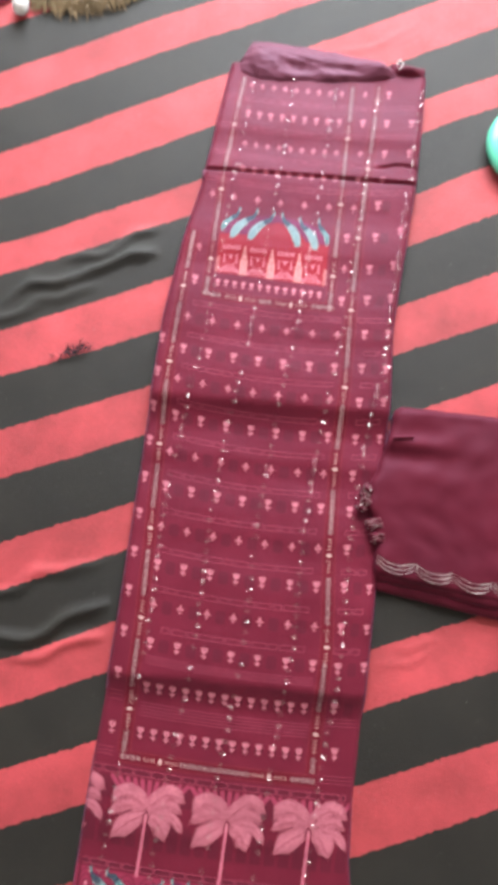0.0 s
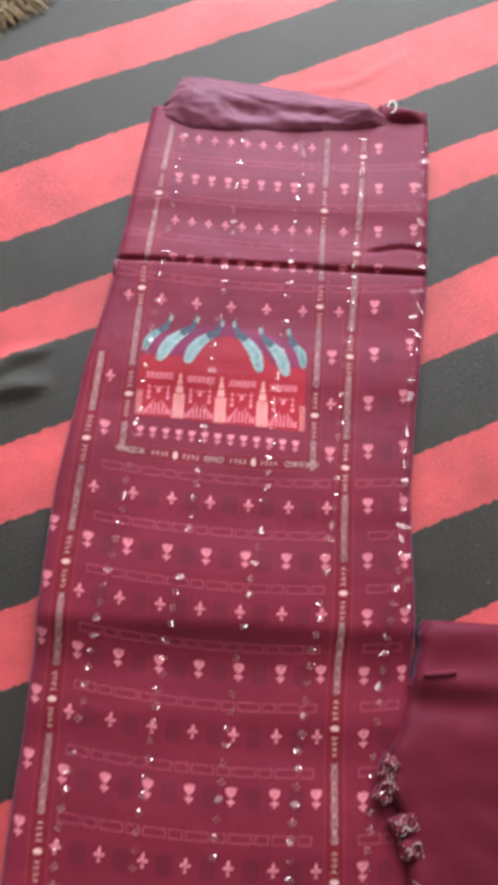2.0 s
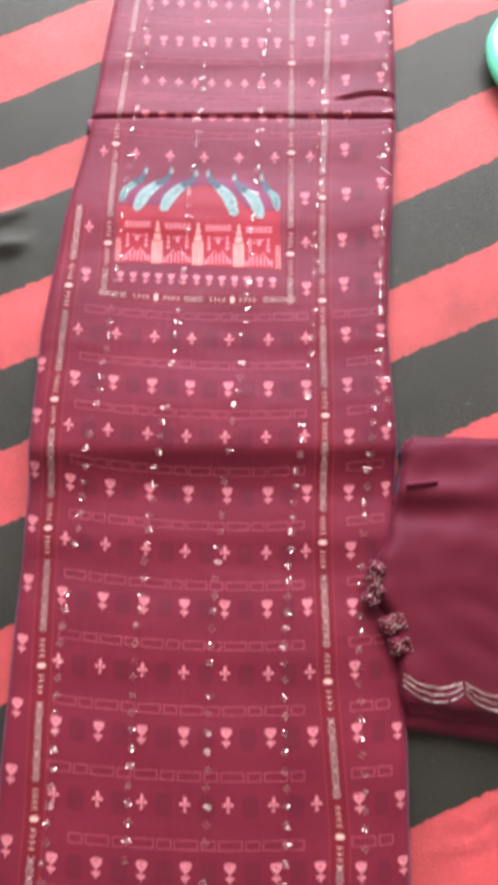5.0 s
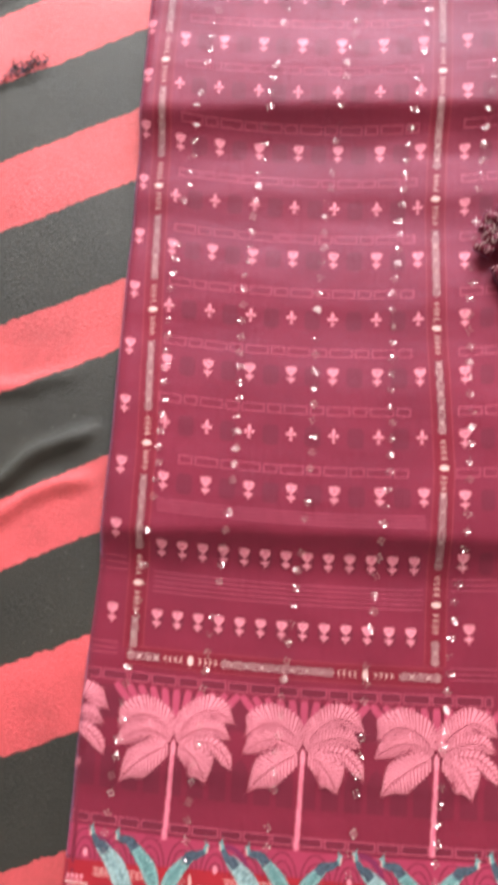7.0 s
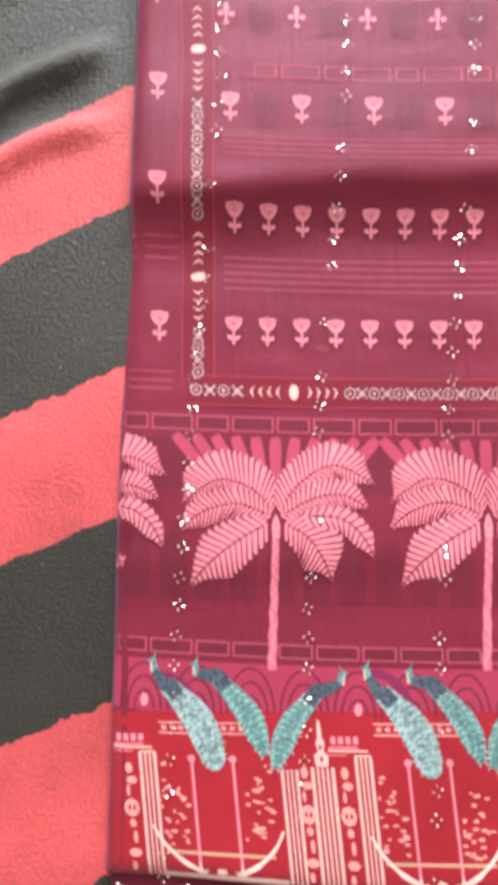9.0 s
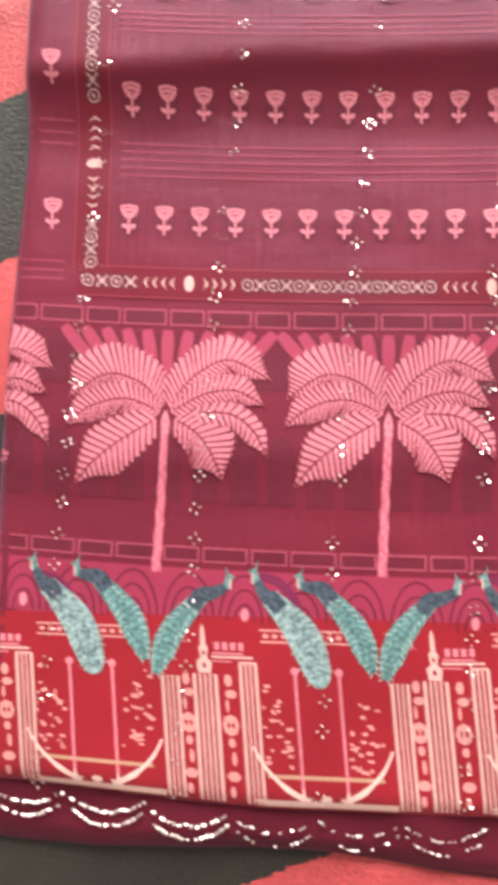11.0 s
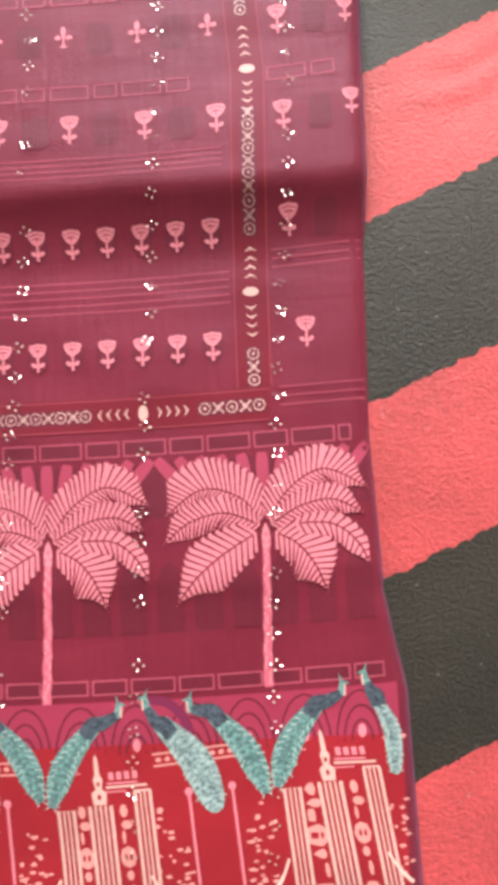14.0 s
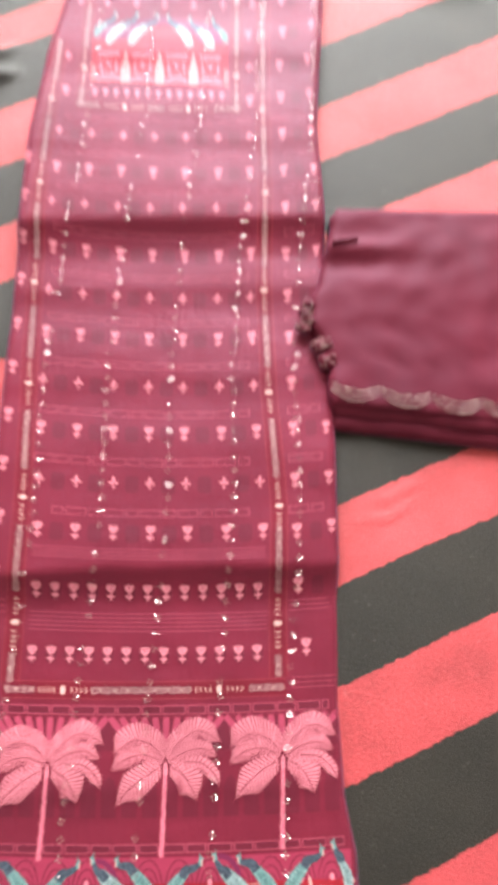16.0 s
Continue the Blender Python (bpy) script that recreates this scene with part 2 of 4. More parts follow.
def hem_y(x):
    return HEM + 0.010 * smooth01((-0.06 - x) / 0.14) + 0.006 * smooth01((x - 0.03) / 0.12)


def drape(x, y):
    """The height of the cloth's upper face."""
    z = 0.001 + 0.0016 * noise.noise(Vector((x * 5, y * 8, 0.4))) + 0.0009 * noise.noise(Vector((x * 14, y * 22, 2.4))) + 0.00035 * noise.noise(Vector((x * 30, y * 75, 7.7)))
    z += 0.0006 * math.sin(y * 53.2 + 2.2 + 2 * x) * smooth01((y - 0.2) / 0.1)
    for y0, wide, high, low, above, below in DROPS:
        d = y - y0 - 0.002 * math.sin(6 * x + y0) - 0.004 * noise.noise(Vector((x * 9, y0, 5)))
        if d > wide / 2:
            z += high * math.exp(-(d - wide / 2) / above)
        elif d > -wide / 2:
            z += high - (high + low) * fall(0.5 - d / wide)
        else:
            z -= low * math.exp((d + wide / 2) / below)
    g = (y - 1.052 - 0.01 * x) / 0.003
    z += -0.008 * math.exp(-g * g) if abs(g) < 4 else 0
    g = (y - 1.083 - 0.06 * (x - 0.17) + 0.004 * math.sin(60 * x)) / 0.0028
    z += -0.005 * math.exp(-g * g) * smooth01((x - 0.13) / 0.03) if abs(g) < 4 else 0
    z += 0.004 * smooth01((1.05 - y) / 0.004) * smooth01((y - 0.95) / 0.1)
    rim = min(x - lerp_table(LEFT, y), lerp_table(RIGHT, y) - x, y - hem_y(x))
    return z - 0.008 * (1 - math.sqrt(max(0, 1 - (1 - min(1, max(0, rim) / 0.012)) ** 2)))


def cloth_at(u, v):
    # More rows near the creases would be wasted elsewhere: even steps of about 2 mm.
    y = HEM + 0.002 + v * (TOP - HEM)
    x = lerp_table(LEFT, y) + u * (lerp_table(RIGHT, y) - lerp_table(LEFT, y))
    y = max(y, hem_y(x)) if v > 0 else hem_y(x)
    return x, y, drape(x, y)


suit = tagged(new("suit_cloth"), "maroon printed kurta cloth with palm and peacock hem on rug", "cloth")
bm = bmesh.new()
sheet(bm, 120, 700, cloth_at, -0.013)
part("front_panel", bm, MAROON, suit, "maroon viscose panel with fold creases")

# ---- the print: each motif lies on the cloth and follows its folds ----
PINK = cloth("rose_pink_print", (0.6, 0.19, 0.24), rough=0.5, sheen=0.2)
SOFT_PINK = cloth("dull_pink_print", (0.5, 0.105, 0.16), rough=0.5, sheen=0.2)
CREAM = cloth("cream_pink_print", (0.57, 0.35, 0.325), rough=0.5, sheen=0.15)
GREY_PINK = cloth("pale_grey_pink_print", (0.46, 0.28, 0.27), low=0.3, high=1.4, rough=0.5, sheen=0.15, weave=500)
SCARLET = cloth("scarlet_print", (0.27, 0.0145, 0.021), rough=0.5, sheen=0.15)
RAIL = cloth("dark_red_print", (0.145, 0.0105, 0.019), rough=0.5, sheen=0.2)
DARK = cloth("deep_maroon_print", (0.118, 0.011, 0.0235), rough=0.5, sheen=0.2, tint=(0.72, 0.72, 1.0), gloss=0.21, shine=(0.7, 0.75, 1.0), streak=0.4)
ROSE = cloth("deep_rose_print", (0.32, 0.045, 0.085), rough=0.5, sheen=0.15)
MAGENTA = cloth("magenta_print", (0.28, 0.03, 0.065), rough=0.5, sheen=0.2)
PALE = cloth("pale_feather_print", (0.42, 0.5, 0.48), rough=0.5, sheen=0.1)
TEAL = cloth("teal_print", (0.105, 0.215, 0.21), low=0.4, high=1.6, rough=0.5, sheen=0.15, weave=520, speckle=0.85)
SLATE = cloth("slate_blue_print", (0.19, 0.27, 0.275), low=0.35, high=1.75, rough=0.5, sheen=0.1, weave=480, speckle=0.9)
SLATE_DARK = cloth("dark_slate_print", (0.075, 0.13, 0.16), rough=0.5, sheen=0.1)
NAVY = cloth("dark_navy_print", (0.05, 0.065, 0.085), low=0.4, high=1.7, rough=0.5, sheen=0.1, weave=480, speckle=0.85)
DASH = cloth("faded_pink_print", (0.34, 0.062, 0.1), rough=0.5, sheen=0.1)
LINE = cloth("thin_pink_print", (0.29, 0.05, 0.082), rough=0.5, sheen=0.1)
VIOLET = cloth("violet_print", (0.16, 0.02, 0.06), rough=0.5, sheen=0.1)
ROSY_CREAM = cloth("rosy_cream_print", (0.6, 0.25, 0.24), rough=0.5, sheen=0.15)
WHITE_PRINT = cloth("blush_white_print", (0.72, 0.47, 0.43), rough=0.5, sheen=0.15)
TAN = cloth("tan_print", (0.45, 0.25, 0.17), rough=0.5)
RAIL_LINE = cloth("thin_red_print", (0.23, 0.035, 0.05), rough=0.5, sheen=0.1)
LIFT = 0.00022


def bow(x, y):
    """How far a printed row bends up away from the middle."""
    a = lerp_table([(-0.2, 0.006), (0.08, 0.005), (0.2, 0.01), (0.55, 0.018), (0.8, 0.014), (1.2, 0.014)], y)
    return a * ((x - 0.025) / 0.2) ** 2


def motif(name, shapes, parent, layer=0, label="", step=0.0035, bend=True):
    """Printed shapes [(material, polygons)] in the cloth's plan, cut finely and laid on the cloth."""
    bm = bmesh.new()
    mats = []
    for k, (mat, polys) in enumerate(shapes):
        if mat not in mats:
            mats.append(mat)
        for poly in polys:
            vs = [bm.verts.new((x, y, 0.00005 * k)) for x, y in poly]
            f = bm.faces.new(vs)
            f.normal_update()
            if f.normal.z < 0:
                f.normal_flip()
            f.material_index = mats.index(mat)
    bmesh.ops.remove_doubles(bm, verts=bm.verts[:], dist=0.00001)
    bmesh.ops.triangulate(bm, faces=[f for f in bm.faces if len(f.verts) > 4])
    ys, xs = [v.co.y for v in bm.verts], [v.co.x for v in bm.verts]
    for lo, hi, axis, size in ((min(ys), max(ys), 1, step), (min(xs), max(xs), 0, 2 * step)):
        c = math.floor(lo / size + 1) * size
        while c < hi:
            n = (0, 1, 0) if axis else (1, 0, 0)
            bmesh.ops.bisect_plane(bm, geom=bm.verts[:] + bm.edges[:] + bm.faces[:], plane_co=[c * a for a in n], plane_no=n)
            c += size
    for v in bm.verts:
        if bend:
            v.co.y += bow(v.co.x, v.co.y)
        v.co.z += drape(v.co.x, v.co.y) + LIFT + 0.00006 * layer
    data = bpy.data.meshes.new(name)
    bm.to_mesh(data)
    bm.free()
    for m in mats:
        data.materials.append(m)
    for f in data.polygons:
        f.use_smooth = True
    ob = new(name, data)
    ob.parent = parent
    return tagged(ob, label=label)


def rect(x0, y0, x1, y1):
    return [(x0, y0), (x1, y0), (x1, y1), (x0, y1)]


def oval(x, y, rx, ry, n=12, a0=0.0):
    return [(x + rx * math.cos(a0 + 2 * math.pi * i / n), y + ry * math.sin(a0 + 2 * math.pi * i / n)) for i in range(n)]


def blocky(x, y, rx, ry):
    """A square with rounded corners."""
    return [(x + a * rx, y + b * ry) for a, b in ((-0.6, -1), (0.6, -1), (0.9, -0.85), (1, -0.5), (1, 0.5), (0.9, 0.85), (0.6, 1), (-0.6, 1), (-0.9, 0.85), (-1, 0.5), (-1, -0.5), (-0.9, -0.85))]


def outline(x0, y0, x1, y1, w):
    a, b = rect(x0, y0, x1, y1), rect(x0 + w, y0 + w, x1 - w, y1 - w)
    return [[a[k], a[(k + 1) % 4], b[(k + 1) % 4], b[k]] for k in range(4)]


def ribbon(pts, widths):
    """Quads along a polyline with a width at each point."""
    sides = []
    for i, (x, y) in enumerate(pts):
        (ax, ay), (bx, by) = pts[max(0, i - 1)], pts[min(len(pts) - 1, i + 1)]
        d = math.hypot(bx - ax, by - ay) or 1
        nx, ny, w = -(by - ay) / d, (bx - ax) / d, widths[i] / 2
        sides.append(((x + nx * w, y + ny * w), (x - nx * w, y - ny * w)))
    return [[a[0], a[1], b[1], b[0]] for a, b in zip(sides, sides[1:])]


def curve(p, n):
    """A smooth line through control points (Catmull-Rom)."""
    q = [p[0]] + list(p) + [p[-1]]
    out = []
    for k in range(1, len(q) - 2):
        for i in range(n):
            t = i / n
            out.append(tuple(0.5 * (2 * q[k][c] + (q[k + 1][c] - q[k - 1][c]) * t + (2 * q[k - 1][c] - 5 * q[k][c] + 4 * q[k + 1][c] - q[k + 2][c]) * t * t
                                    + (3 * q[k][c] - q[k - 1][c] - 3 * q[k + 1][c] + q[k + 2][c]) * t ** 3) for c in (0, 1)))
    return out + [tuple(p[-1])]


def inside(x, y, gap=0.004):
    return lerp_table(LEFT, y) + gap < x < lerp_table(RIGHT, y) - gap


def scaled(poly, x, y, s=0.001):
    return [(x + s * a, y + s * b) for a, b in poly]


BLOOM = [(-5.0, 5.4), (-5.4, 7.6), (-3.9, 9.0), (-2.4, 8.5), (-1.2, 9.5), (0, 9.0), (1.2, 9.5), (2.4, 8.5), (3.9, 9.0), (5.4, 7.6), (5.0, 5.4), (4.0, 3.5), (2.8, 2.0), (1.0, 1.0), (-1.0, 1.0), (-2.8, 2.0), (-4.0, 3.5)]
BLOOM_GAPS = ribbon([(-4.5, 6.3), (-2.4, 6.9), (0, 7.7), (2.4, 6.9), (4.5, 6.3)], [0.3, 0.6, 0.6, 0.6, 0.3]) + ribbon([(-3.0, 4.2), (-1.5, 4.9), (0, 5.3), (1.5, 4.9), (3.0, 4.2)], [0.3, 0.7, 0.8, 0.7, 0.3]) + ribbon([(0, 2.0), (0, 4.4)], [0.4, 0.7])
STALK = [(-0.6, 1.2), (0.6, 1.2), (0.75, -8.0), (-0.75, -8.0)]
LEAF_R = [(0.5, -4.4), (1.6, -2.7), (3.3, -2.2), (4.3, -3.2), (3.4, -4.6), (1.6, -5.2)]
LEAF_L = [(-a, b) for a, b in reversed(LEAF_R)]
TULIP = (BLOOM, STALK, LEAF_R, LEAF_L)


def tulip(x, y, s=0.001, halo=False):
    shapes = [(DARK, [oval(x, y + s, 6.8 * s, 10.5 * s, 12)])] if halo else []
    shapes += [(PINK, [scaled(p, x, y, s) for p in TULIP]), (MAROON, [scaled(p, x, y, s) for p in BLOOM_GAPS])]
    return motif("tulip_motif", shapes, suit, 1)


def fleur(x, y, s=0.001):
    petals = [oval(0, 5.3, 1.6, 3.2, 10), oval(-3.3, 1.6, 2.1, 1.5, 8, 0.4), oval(3.3, 1.6, 2.1, 1.5, 8, 0.4), oval(0, 1.5, 1.1, 1.2, 6)]
    stem = [[(-0.6, 1), (0.6, 1), (0.6, -4.4), (-0.6, -4.4)], [(-2.3, -4.0), (0, -2.6), (2.3, -4.0), (0, -5.0)]]
    return motif("trefoil_motif", [(PINK, [scaled(p, x, y, s) for p in petals + stem])], suit, 1)


COL_SHIFT = [(0.2, 0.009), (0.24, 0.008), (0.3, 0.0055), (0.36, 0.003), (0.42, 0.001), (0.53, -0.0005), (0.59, 0.0015), (0.65, -0.001), (0.71, 0.002), (0.77, 0.002)]
COLUMNS = (-0.153, -0.111, -0.069, -0.028, 0.013, 0.056, 0.097)
ROW_Y = (0.2375, 0.294, 0.354, 0.4125, 0.4755, 0.5315, 0.592, 0.651, 0.705, 0.762)
for k, y in enumerate(ROW_Y):
    for n, x in enumerate(COLUMNS):
        x += lerp_table(COL_SHIFT, y)
        if inside(x, y):
            (fleur if k % 2 else tulip)(x, y)
        if n < 6:
            motif("dark_block_motif", [(DARK, [blocky(x + 0.021, y, 0.0078, 0.0098)])], suit, 0)
for y in (0.182, 0.24, 0.298, 0.36, 0.417, 0.477, 0.534, 0.594, 0.652, 0.71, 0.769, 0.83, 0.886, 0.944, 1.003):
    tulip(0.143 if y < 0.9 else 0.149, y - 0.005)
    motif("dark_block_motif", [(DARK, [blocky(0.164, y - 0.005, 0.0065, 0.0098)])], suit, 0)
for y in (0.246, 0.301, 0.361, 0.597, 0.655, 0.711, 0.773, 0.837, 0.896, 0.958):
    tulip(0.182 if y < 0.9 else 0.19, y - 0.008, 0.0009)
for y in (0.11, 0.187, 0.247, 0.307, 0.365, 0.424, 0.482, 0.541, 0.598, 0.656, 0.715):
    tulip(-0.188 if y < 0.3 else -0.189, y)
tulip(0.149, 0.113)
for x, y in ((0.101, 0.822), (0.101, 0.936), (-0.147, 0.83)):
    tulip(x, y)
for x, y in ((0.101, 0.88), (-0.147, 0.89)):
    fleur(x, y)
for x in (-0.136, -0.098, -0.057, -0.017, 0.024, 0.066, 0.108):
    fleur(x, 0.992)
for i in range(13):
    tulip(-0.143 + 0.0201 * i, 0.174, 0.00095, True)
    tulip(-0.144 + 0.02 * i, 0.109, 0.00095, True)
for i in range(9):
    x = -0.091 + 0.0202 * i
    tulip(x, 1.158, 0.00085)
    tulip(x + 0.002, 1.048, 0.00085)
    fleur(x, 1.217, 0.0009)
    fleur(x, 1.1, 0.0009)
for x in (0.112, 0.154, 0.197):
    tulip(x, 1.158, 0.0009)
    (tulip if x > 0.12 else fleur)(x, 1.1, 0.0009)
    if x < 0.19:
        (tulip if x > 0.12 else fleur)(x, 1.217, 0.0009)
        tulip(x, 1.048, 0.0009)

# Dashed double lines and groups of fine lines between the rows.
for y in (0.261, 0.32, 0.379, 0.44, 0.499, 0.56, 0.617, 0.677, 0.733, 0.79, 1.022, 1.078, 1.132, 1.19):
    x, k = lerp_table(LEFT, y) + 0.006, 0
    while x < lerp_table(RIGHT, y) - 0.018:
        w = 0.0135 if k % 2 else 0.0225
        if y > 0.9 or not (-0.186 < x + w and x < -0.156 or x + w > 0.104 and x < 0.128):
            motif("brick_motif", [(DARK, [rect(x - 0.0012, y - 0.0052, x - 0.0004, y + 0.0052)]), (DASH, outline(x, y - 0.0042, x + w, y + 0.0042, 0.0008))], suit, 0)
        x, k = x + w + 0.0028, k + 1
for x0, x1, ys in ((-0.15, 0.107, (0.2095, 0.213, 0.2165, 0.22)), (-0.15, 0.107, (0.134, 0.1385, 0.143, 0.1475, 0.152)), (0.132, 0.183, (0.152, 0.157, 0.162)),
                   (0.132, 0.18, (0.073, 0.078, 0.083)), (-0.205, -0.177, (0.15, 0.156, 0.162)), (-0.207, -0.18, (0.074, 0.079, 0.084))):
    for y in ys:
        motif("fine_line_motif", [(LINE, [rect(x0, y, x1, y + 0.0009)])], suit, 0, "fine pink printed line")


# Patterned borders.
def chevron(x, y, s, across):
    p = [(-3.4, -0.7), (0, 0.9), (3.4, -0.7), (2.6, 0.3), (0, 2.2), (-2.6, 0.3)]
    return [(x + 0.001 * (a if not across else s * b), y + 0.001 * (s * b if not across else a)) for a, b in p]


def lattice(cx, cy, dx, dy, long):
    """Rings and crosses on a dark ground, along (dx, dy)."""
    w = 0.0044
    def at(a, b):
        return cx + dx * a - dy * b, cy + dy * a + dx * b
    ground = [[at(-long / 2, -w), at(long / 2, -w), at(long / 2, w), at(-long / 2, w)]]
    light = []
    n = max(2, round(long / 0.0072))
    for i in range(n):
        a = -long / 2 + long * (i + 0.5) / n
        x, y = at(a, 0)
        if i % 2 == 0:
            ring = oval(x, y, 0.0031, 0.0031, 10)
            light += ribbon(ring + ring[:1], [0.0008] * 11)
            light.append(oval(x, y, 0.001, 0.0011, 6))
        else:
            light.append(oval(x, y, 0.0017, 0.0017, 6))
            for e in (-1, 1):
                light += ribbon([at(a - 0.003, e * 0.003), at(a - 0.0012, e * 0.0011)], [0.0014, 0.0007]) + ribbon([at(a + 0.003, e * 0.003), at(a + 0.0012, e * 0.0011)], [0.0014, 0.0007])
    return ground, light


def border(line, y0, y1, ovals, half=0.0095):
    """An upright printed band along x = line(y)."""
    n = max(2, int((y1 - y0) / 0.02))
    ys = [y0 + (y1 - y0) * i / n for i in range(n + 1)]
    root = motif("border_motif", [(RAIL, ribbon([(line(y), y) for y in ys], [2 * half + 0.002] * (n + 1))),
                                  (RAIL_LINE, ribbon([(line(y) - half, y) for y in ys], [0.0008] * (n + 1)) + ribbon([(line(y) + half, y) for y in ys], [0.0008] * (n + 1)))],
                 suit, 0, "dark red printed border band", bend=False)
    for y in ovals:
        if y0 < y < y1:
            motif("oval_motif", [(CREAM, [oval(line(y), y, 0.0046, 0.0027, 12, 0.3)])], root, 1, "cream printed oval", bend=False)
            for s in (-1, 1):
                for i in range(4):
                    yy = y + s * (0.0085 + 0.0052 * i)
                    if y0 < yy < y1:
                        motif("chevron_motif", [(CREAM, [chevron(line(yy), yy, s, False)])], root, 1, bend=False)
        mid = y + 0.0685
        lo, hi = max(y0, mid - 0.036), min(y1, mid + 0.036)
        if hi - lo > 0.02:
            g, l = lattice(line((lo + hi) / 2), (lo + hi) / 2, (line(hi) - line(lo)) / (hi - lo), 1, hi - lo)
            motif("lattice_motif", [(DARK, g), (GREY_PINK, l)], root, 1, "pale ring and cross lattice print", bend=False)
    return root


LINE_L = [(0.07, -0.165), (0.147, -0.165), (0.283, -0.164), (0.421, -0.168), (0.558, -0.172), (0.694, -0.171), (0.828, -0.165), (0.95, -0.158)]
LINE_R = [(0.07, 0.118), (0.141, 0.119), (0.269, 0.124), (0.407, 0.116), (0.544, 0.114), (0.677, 0.118), (0.811, 0.118), (0.941, 0.121), (1.211, 0.135), (1.25, 0.137)]
border(lambda y: lerp_table(LINE_L, y), 0.086, 0.93, (0.01, 0.147, 0.283, 0.421, 0.558, 0.694, 0.828))
border(lambda y: lerp_table(LINE_R, y), 0.086, 1.245, (0.004, 0.141, 0.269, 0.407, 0.544, 0.677, 0.811, 0.941, 1.075, 1.211))
border(lambda y: lerp_table([(0.81, -0.126), (1.05, -0.121), (1.25, -0.104)], y), 0.816, 1.24, (0.745, 0.882, 1.012, 1.141), 0.0075)
border(lambda y: lerp_table([(0.8, 0.082), (1.25, 0.09)], y), 0.806, 1.245, (0.735, 0.869, 1.001, 1.13), 0.0075)


def border_across(y, x0, x1, ovals, half, panels, kind="border_motif"):
    root = motif(kind, [(RAIL, [rect(x0, y - half - 0.001, x1, y + half + 0.001)]),
                        (RAIL_LINE, [rect(x0, y - half - 0.0004, x1, y - half + 0.0004), rect(x0, y + half - 0.0004, x1, y + half + 0.0004)])], suit, 0, "dark red printed border band")
    for x in ovals:
        motif("oval_motif", [(CREAM, [oval(x, y, 0.0027, 0.0046, 12)])], root, 1, "cream printed oval")
        for s in (-1, 1):
            for i in range(4):
                motif("chevron_motif", [(CREAM, [chevron(x + s * (0.0085 + 0.005 * i), y, s, True)])], root, 1)
    for a, b in panels:
        g, l = lattice((a + b) / 2, y, 1, 0, b - a)
        motif("lattice_motif", [(DARK, g), (GREY_PINK, l)], root, 1, "pale ring and cross lattice print")
    return root


border_across(0.0745, -0.172, 0.126, (-0.109, 0.055), 0.0085, ((-0.17, -0.138), (-0.08, 0.026), (0.086, 0.124)))
border_across(0.811, -0.133, 0.09, (-0.067, 0.018), 0.0075, ((-0.132, -0.1), (-0.036, -0.014), (0.052, 0.089)))


# Brick courses, petal band, dark arches and scallops of the hem print.
def course(y0, y1):
    x, k = -0.214, 0
    polys, fills = [], []
    while x < 0.183:
        w = 0.026 if k % 2 else 0.021
        r = (max(x + 0.001, lerp_table(LEFT, y0) + 0.004), y0, min(x + w - 0.001, lerp_table(RIGHT, y0) - 0.012), y1)
        if r[2] - r[0] > 0.004:
            fills.append(rect(*r))
            polys += outline(*r, 0.0009)
        x, k = x + w, k + 1
    motif("brick_course_motif", [(DARK, fills), (DASH, polys)], suit, 0, "row of pink outlined printed bricks")


course(0.0505, 0.0595)
course(-0.0775, -0.0695)
motif("petal_band_motif", [(DARK, [rect(-0.21, 0.016, 0.178, 0.046)])], suit, 0)
for c in (-0.24, -0.12, 0.0, 0.12):
    for k in range(-5, 6):
        a, b = c + 0.0058 * k, c + 0.0105 * k
        if lerp_table(LEFT, 0.03) + 0.006 < b < lerp_table(RIGHT, 0.03) - 0.006 and a > -0.207 and a < 0.176:
            motif("petal_motif", [(ROSE, ribbon(curve([(a, 0.012), (0.4 * a + 0.6 * b, 0.03), (b + 0.0012 * k, 0.0478)], 4), [0.002, 0.0034, 0.0044, 0.0054, 0.0062, 0.0068, 0.007, 0.0066, 0.005]))], suit, 1)
for k in range(19):
    x = -0.2 + 0.0205 * k
    motif("dark_arch_motif", [(DARK, [[(x - 0.0075, -0.046), (x + 0.0075, -0.046), (x + 0.0075, -0.02), (x + 0.0045, -0.012), (x, -0.008), (x - 0.0045, -0.012), (x - 0.0075, -0.02)]])], suit, 0)
motif("scallop_band_motif", [(MAGENTA, [rect(-0.213, -0.112, 0.185, -0.081)])], suit, 0)
for k in range(13):
    x = -0.195 + 0.03 * k
    arcs = []
    for r in (0.0135, 0.0095, 0.0055):
        arcs += ribbon([(x - r * math.cos(math.pi * i / 10), -0.109 + 1.9 * r * math.sin(math.pi * i / 10)) for i in range(11)], [0.0011] * 11)
    motif("scallop_motif", [(DARK, arcs), (PINK, [oval(x, -0.104, 0.0022, 0.0036, 8)])], suit, 1)

# The scarlet pavilion band along the hem.
motif("pavilion_band_motif", [(SCARLET, [[(-0.2145, -0.1035), (0.186, -0.1035), (0.184, -0.1995), (0.03, -0.2015), (-0.06, -0.2015), (-0.215, -0.1905)]])], suit, 1, "scarlet printed band along the hem", bend=False)


def slant(x, y):
    """The hem print leans and sinks a little towards the open end."""
    t = (-0.1 - y) / 0.1
    return x + 0.009 * t * (1 if x < 0.13 else 1.5), y + 0.008 * smooth01((x - 0.02) / 0.13) + 0.008 * t * smooth01((-0.06 - x) / 0.14)


def slanted(polys):
    return [[slant(a, b) for a, b in p] for p in polys]


